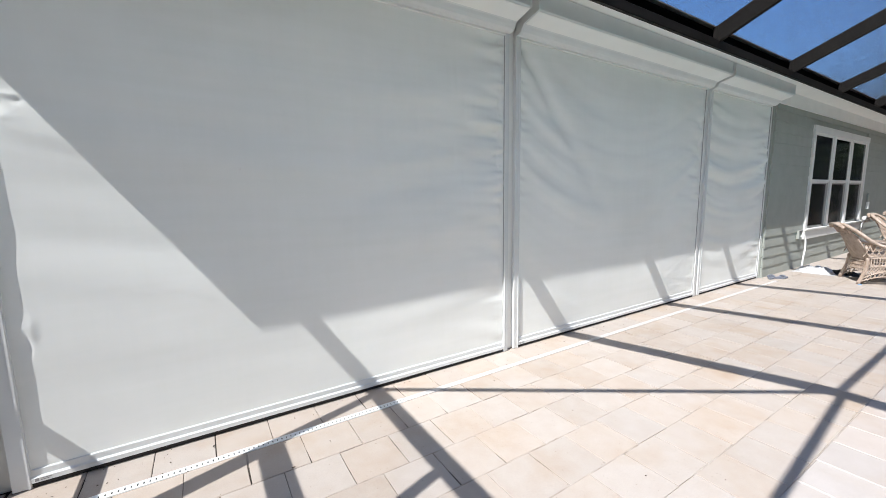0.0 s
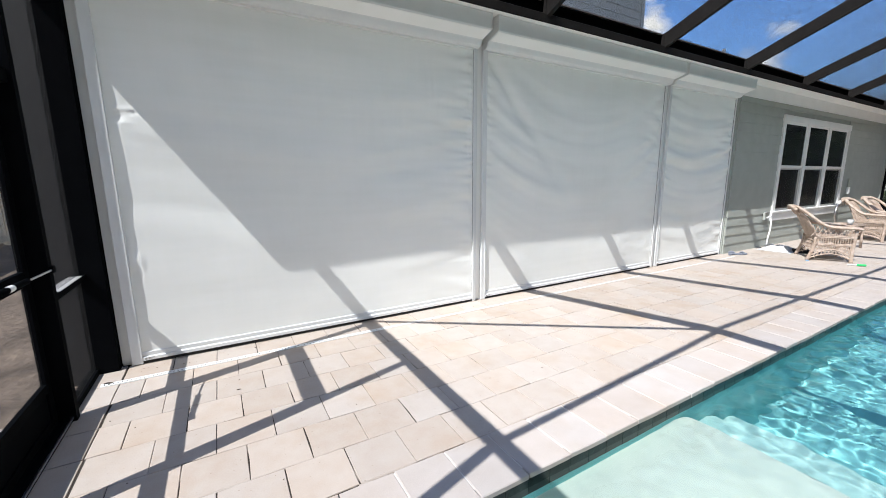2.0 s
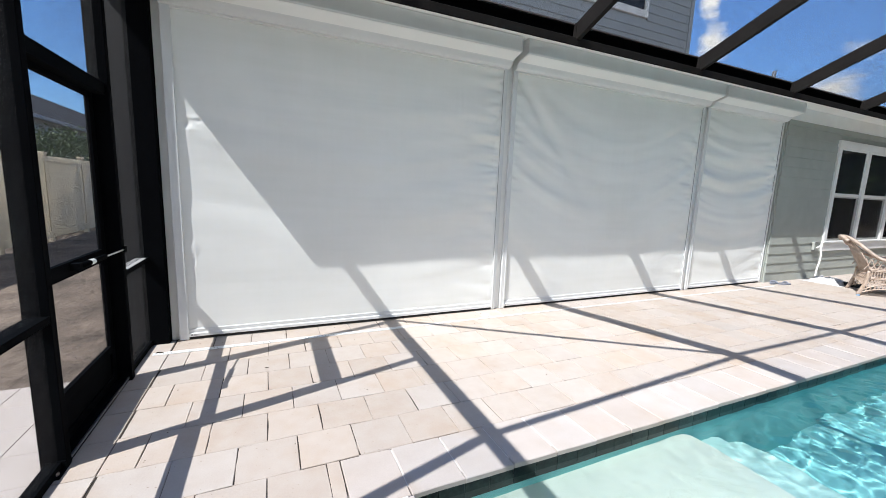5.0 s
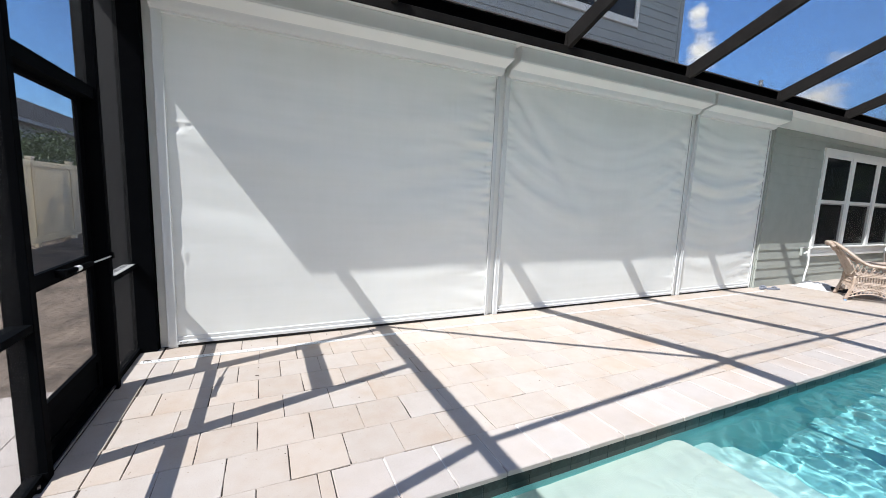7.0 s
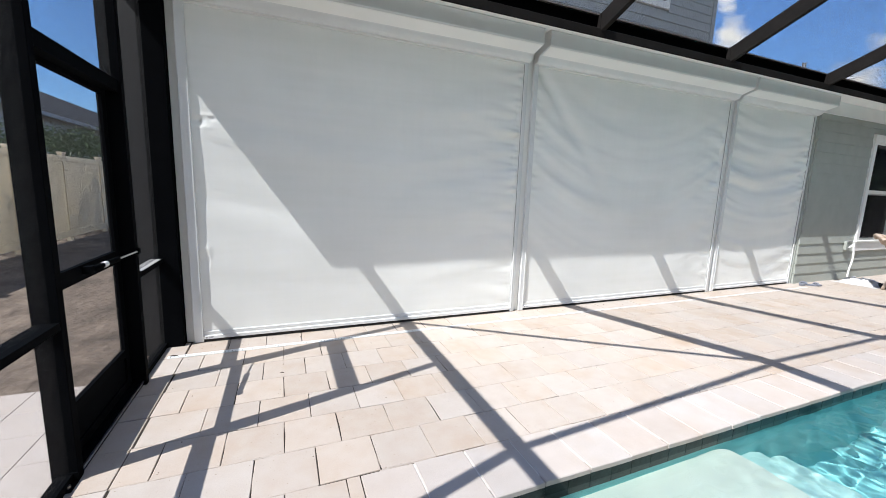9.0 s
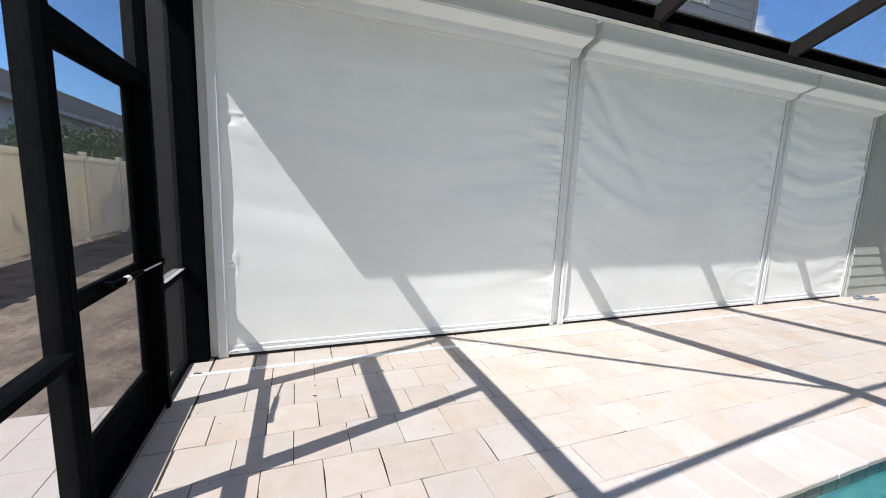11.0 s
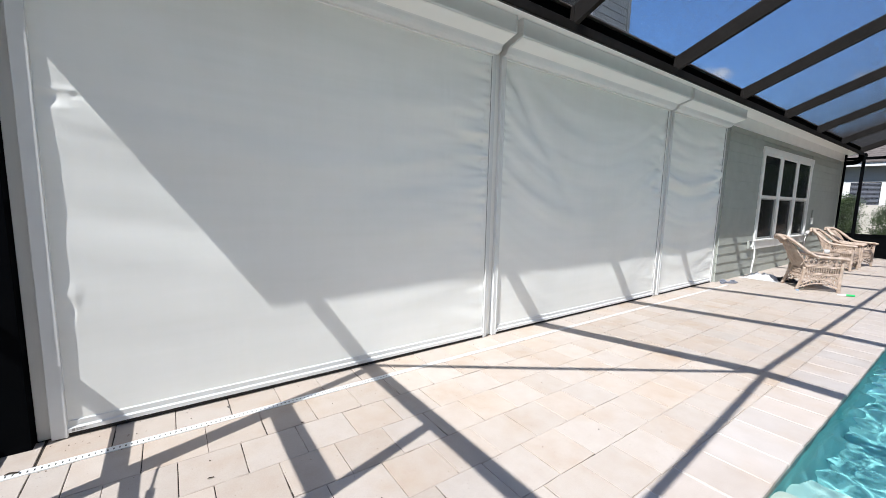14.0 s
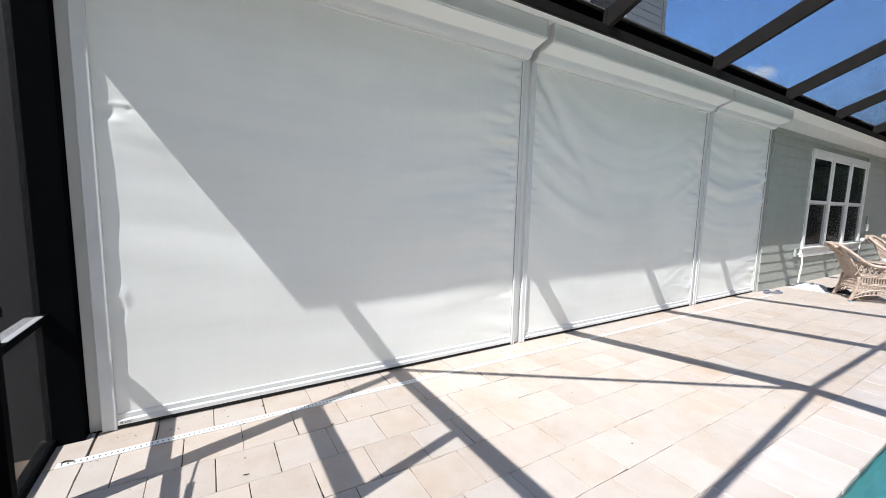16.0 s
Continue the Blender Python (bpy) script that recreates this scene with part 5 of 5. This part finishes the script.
def paver_mesh(name, w, d, mat, h=0.03, c=0.0022, worn=None):
    """A bevelled slab; worn, a random source, nibbles its outline a little."""
    g = 0.0013
    x, y = w / 2 - g, d / 2 - g
    out = [(-x, -y), (0, -y), (x, -y), (x, 0), (x, y), (0, y), (-x, y), (-x, 0)]
    cut = [worn.uniform(0.0, 0.0018) + (0.003 if worn.random() < 0.12 else 0.0) if worn else 0.0 for _ in out]

    def ring(inset, z):
        r = []
        for (a, b), q in zip(out, cut):
            sx, sy = (a > 0.001) - (a < -0.001), (b > 0.001) - (b < -0.001)
            r.append((a - sx * (inset + q), b - sy * (inset + q), z))
        return r
    v = ring(0, -h) + ring(0, -c) + ring(c, 0)
    f = [tuple(range(16, 24))]
    for k in (0, 8):
        f += [(k + i, k + (i + 1) % 8, k + 8 + (i + 1) % 8, k + 8 + i) for i in range(8)]
    me = bpy.data.meshes.new(name)
    me.from_pydata(v, [], f)
    me.materials.append(mat)
    return me


rnd = random.Random(7)
cache = {}
rest_v, rest_f = [], []


def lay(name, cx, cy, w, d, mat, near):
    key = (round(w, 3), round(d, 3), mat.name, rnd.randrange(5))
    if key not in cache:
        cache[key] = paver_mesh(name, w, d, mat, c=0.0022 if mat is PAVER else 0.005, worn=rnd)
    z = rnd.uniform(-0.0015, 0.001)
    tilt = (rnd.uniform(-0.0025, 0.0025), rnd.uniform(-0.0025, 0.0025), rnd.uniform(-0.003, 0.003))
    if near:
        o = new(name, cache[key])
        o.parent = patio
        o.location = (cx + rnd.uniform(-0.0014, 0.0014), cy + rnd.uniform(-0.0014, 0.0014), z)
        o.rotation_euler = tilt
    else:
        i = len(rest_v)
        rest_v.extend((cx + v.co.x, cy + v.co.y, z + v.co.z) for v in cache[key].vertices)
        rest_f.extend(tuple(i + k for k in p.vertices) for p in cache[key].polygons)


BORDER = -0.928         # cut edge of the strip along the screen wall


def course_of_pavers(y0, y1, x0, x1, phase, near_to):
    lay("paver", (x0 + BORDER) / 2, (y0 + y1) / 2, BORDER - x0, y1 - y0, PAVER, True)
    k = math.floor((BORDER - phase) / P)
    while phase + k * P < x1 - 0.01:
        a, b = max(BORDER, phase + k * P), min(x1, phase + (k + 1) * P)
        if b - a > 0.03:
            lay("paver", (a + b) / 2, (y0 + y1) / 2, b - a, y1 - y0, PAVER, a < near_to)
        k += 1


SAND = material("pale_sand", (0.46, 0.41, 0.36), rough=0.95, vary=0.2, scale=12, fine=260, bump=0.4, tint=(0.26, 0.22, 0.18))
ROWS_Y = (0.63, 0.935, 1.243, 1.552, 1.858, 2.163, 2.470, 2.80)
for r, (a, b) in enumerate(zip(ROWS_Y, ROWS_Y[1:])):
    course_of_pavers(a, b, -1.13, FAR_X, 0.008 if r % 2 == 0 else -0.153, 6.6)
for r in range(1, 25):
    y1 = 0.63 - P * (r - 1)
    course_of_pavers(y1 - P, y1, -1.13, 0.135, -0.153 if r % 2 else 0.008, 5.0 if r < 12 else -5)
    lay("paver", 0.17, y1 - P / 2, 0.07, P, PAVER, r < 5)
for x in np.arange(POOL_X1 + 0.35, FAR_X - 0.05, P):
    for k in range(20):
        lay("paver", float(x) + P / 2, 0.63 - P * (k + 0.5), P, P, PAVER, False)
for k in range(34):
    x = 0.49 + 0.296 * k
    lay("coping_stone", x + 0.148, POOL_Y0 + 0.145, 0.296, 0.37, COPING, True)
lay("coping_stone", 0.347, POOL_Y0 + 0.145, 0.285, 0.37, COPING, True)
for k in range(16):
    lay("coping_stone", 0.352, POOL_Y0 - 0.04 - 0.305 * (k + 0.5), 0.295, 0.305, COPING, k < 8)
# pale sand left in most of the long joints
sand_bm = bmesh.new()
for y in ROWS_Y[:-1] + tuple(0.63 - P * r for r in range(1, 12)):
    x = BORDER
    while x < (FAR_X if y > 0.6 else 0.13) - P:
        if rnd.random() < (0.55 if x < 0.8 else 0.8):
            box(sand_bm, x, x + P, y - 0.004, y + 0.004, -0.012, -0.0022)
        x += P
part("joint_fill", sand_bm, SAND, patio, "pale sand in the paver joints")
me = bpy.data.meshes.new("far_pavers")
me.from_pydata(rest_v, [], rest_f)
me.materials.append(PAVER)
far_pavers = new("far_pavers", me)
far_pavers.parent = patio
tagged(far_pavers, "distant cream pavers of the same deck", kind="stuff")

# outside walk beyond the door
wv, wf = [], []
for j in range(-8, 5):
    for i in range(3):
        cx, cy = -1.34 - P * i + (0.15 if j % 2 else 0.0) * 0, 0.94 + P * j
        k = len(wv)
        src = paver_mesh("paver", P, P, PAVER) if not wv else src
        wv.extend((cx + v.co.x, cy + v.co.y, -0.08 + v.co.z) for v in src.vertices)
        wf.extend(tuple(k + n for n in p.vertices) for p in src.polygons)
me = bpy.data.meshes.new("garden_path")
me.from_pydata(wv, [], wf)
me.materials.append(COPING)
struct(new("garden_path", me), "pale paver path outside the screen door", "path")

# waterline tiles
tile = paver_mesh("tile", 0.1545, 0.152, TILE, 0.012, 0.002)
for k in range(66):
    o = new("tile", tile)
    o.parent = pool
    o.matrix_basis = pose(0.49 + 0.153 * (k + 0.5), POOL_Y0 - 0.010, -0.105, 90, 0, 0)

# skimmer mouth in the waterline
part("skimmer_mouth", boxes((7.05, 7.33, POOL_Y0 - 0.016, POOL_Y0 - 0.012, -0.20, -0.045)), BLACK, pool, "dark skimmer mouth in the pool wall")

# strip drain: dark channel with a white slotted cover
drain = tagged(empty("deck_drain"), "narrow white slotted drain set in the pavers", "drain")
DY, SLOTTED = 2.492, 1.22
part("channel", boxes((-1.045, SLOTTED, DY - 0.022, DY + 0.022, -0.02, 0.0012)), BLACK, drain)
part("cover", boxes((-1.045, SLOTTED, DY - 0.025, DY - 0.010, -0.004, 0.0042), (-1.045, SLOTTED, DY + 0.010, DY + 0.025, -0.004, 0.0042)), ALU, drain, "white plastic drain cover")
part("plain_cover", boxes((SLOTTED, 8.2, DY - 0.025, DY + 0.025, -0.004, 0.0036)), MORTAR, drain, "dusty pale drain cover")
vs, fs = [], []
x = -1.045
while x < SLOTTED:
    i = len(vs)
    vs += [(x, DY - 0.010, 0.0040), (x + 0.0200, DY - 0.010, 0.0040), (x + 0.0200, DY + 0.010, 0.0040), (x, DY + 0.010, 0.0040)]
    fs.append((i, i + 1, i + 2, i + 3))
    x += 0.0266
me = bpy.data.meshes.new("grille")
me.from_pydata(vs, [], fs)
me.materials.append(ALU)
gb = new("grille", me)
gb.parent = drain
tagged(gb, "white bars between the drain slots", kind="stuff")


def dry_leaf(x, y, size, turn):
    """A curled dead leaf, pointed at both ends."""
    bm = bmesh.new()
    rows = []
    for k in range(7):
        t = k / 6
        wide = 0.32 * size * math.sin(math.pi * min(0.97, max(0.03, t)))
        bend = 0.16 * size * math.sin(t * 5.2)
        lift = 0.0065 + 0.10 * size * abs(t - 0.5)
        rows.append([bm.verts.new((size * (t - 0.5), bend + wide * e, lift + abs(e) * 0.18 * size)) for e in (-0.5, 0, 0.5)])
    for a, b in zip(rows, rows[1:]):
        for e in (0, 1):
            bm.faces.new((a[e], b[e], b[e + 1], a[e + 1]))
    bmesh.ops.solidify(bm, geom=bm.faces[:], thickness=0.0012)
    ob = tagged(link("dry_leaf", bm, BARK, True), "small curled dark brown dead leaf on the pavers", "leaf", "dead leaves on the deck")
    ob.matrix_basis = pose(x, y, -0.003, 0, 0, turn)


for x, y, size, turn in ((-1.0, 2.505, 0.055, 10), (0.368, 2.173, 0.026, 40), (0.0, 2.645, 0.030, 70), (-0.165, 1.92, 0.030, 15), (-0.72, 2.63, 0.014, 0), (0.61, 2.30, 0.014, 120)):
    dry_leaf(x, y, size, turn)

# crumbs of grit along the wall and the drain
gv, gf = [], []
for k in range(150):
    x = -0.9 + 7.5 * rnd.random() ** 1.6
    y = rnd.choice((2.755, 2.69, 2.62, 2.53, 2.47, rnd.uniform(0.7, 2.7))) + rnd.gauss(0, 0.02)
    if y > 2.765:
        continue
    r, a, z = rnd.uniform(0.0015, 0.0045), rnd.uniform(0, 6.28), 0.0012
    i = len(gv)
    gv += [(x + r * 1.6 * math.cos(a), y + r * 1.6 * math.sin(a), z), (x - r * math.sin(a), y + r * math.cos(a), z), (x - r * 1.3 * math.cos(a), y - r * 1.3 * math.sin(a), z),
           (x + r * math.sin(a), y - r * math.cos(a), z), (x, y, z + r)]
    gf += [(i, i + 1, i + 4), (i + 1, i + 2, i + 4), (i + 2, i + 3, i + 4), (i + 3, i, i + 4)]
me = bpy.data.meshes.new("grit")
me.from_pydata(gv, [], gf)
me.materials.append(BARK)
tagged(new("grit", me), "dark crumbs of grit scattered on the pavers", "grit", kind="stuff")
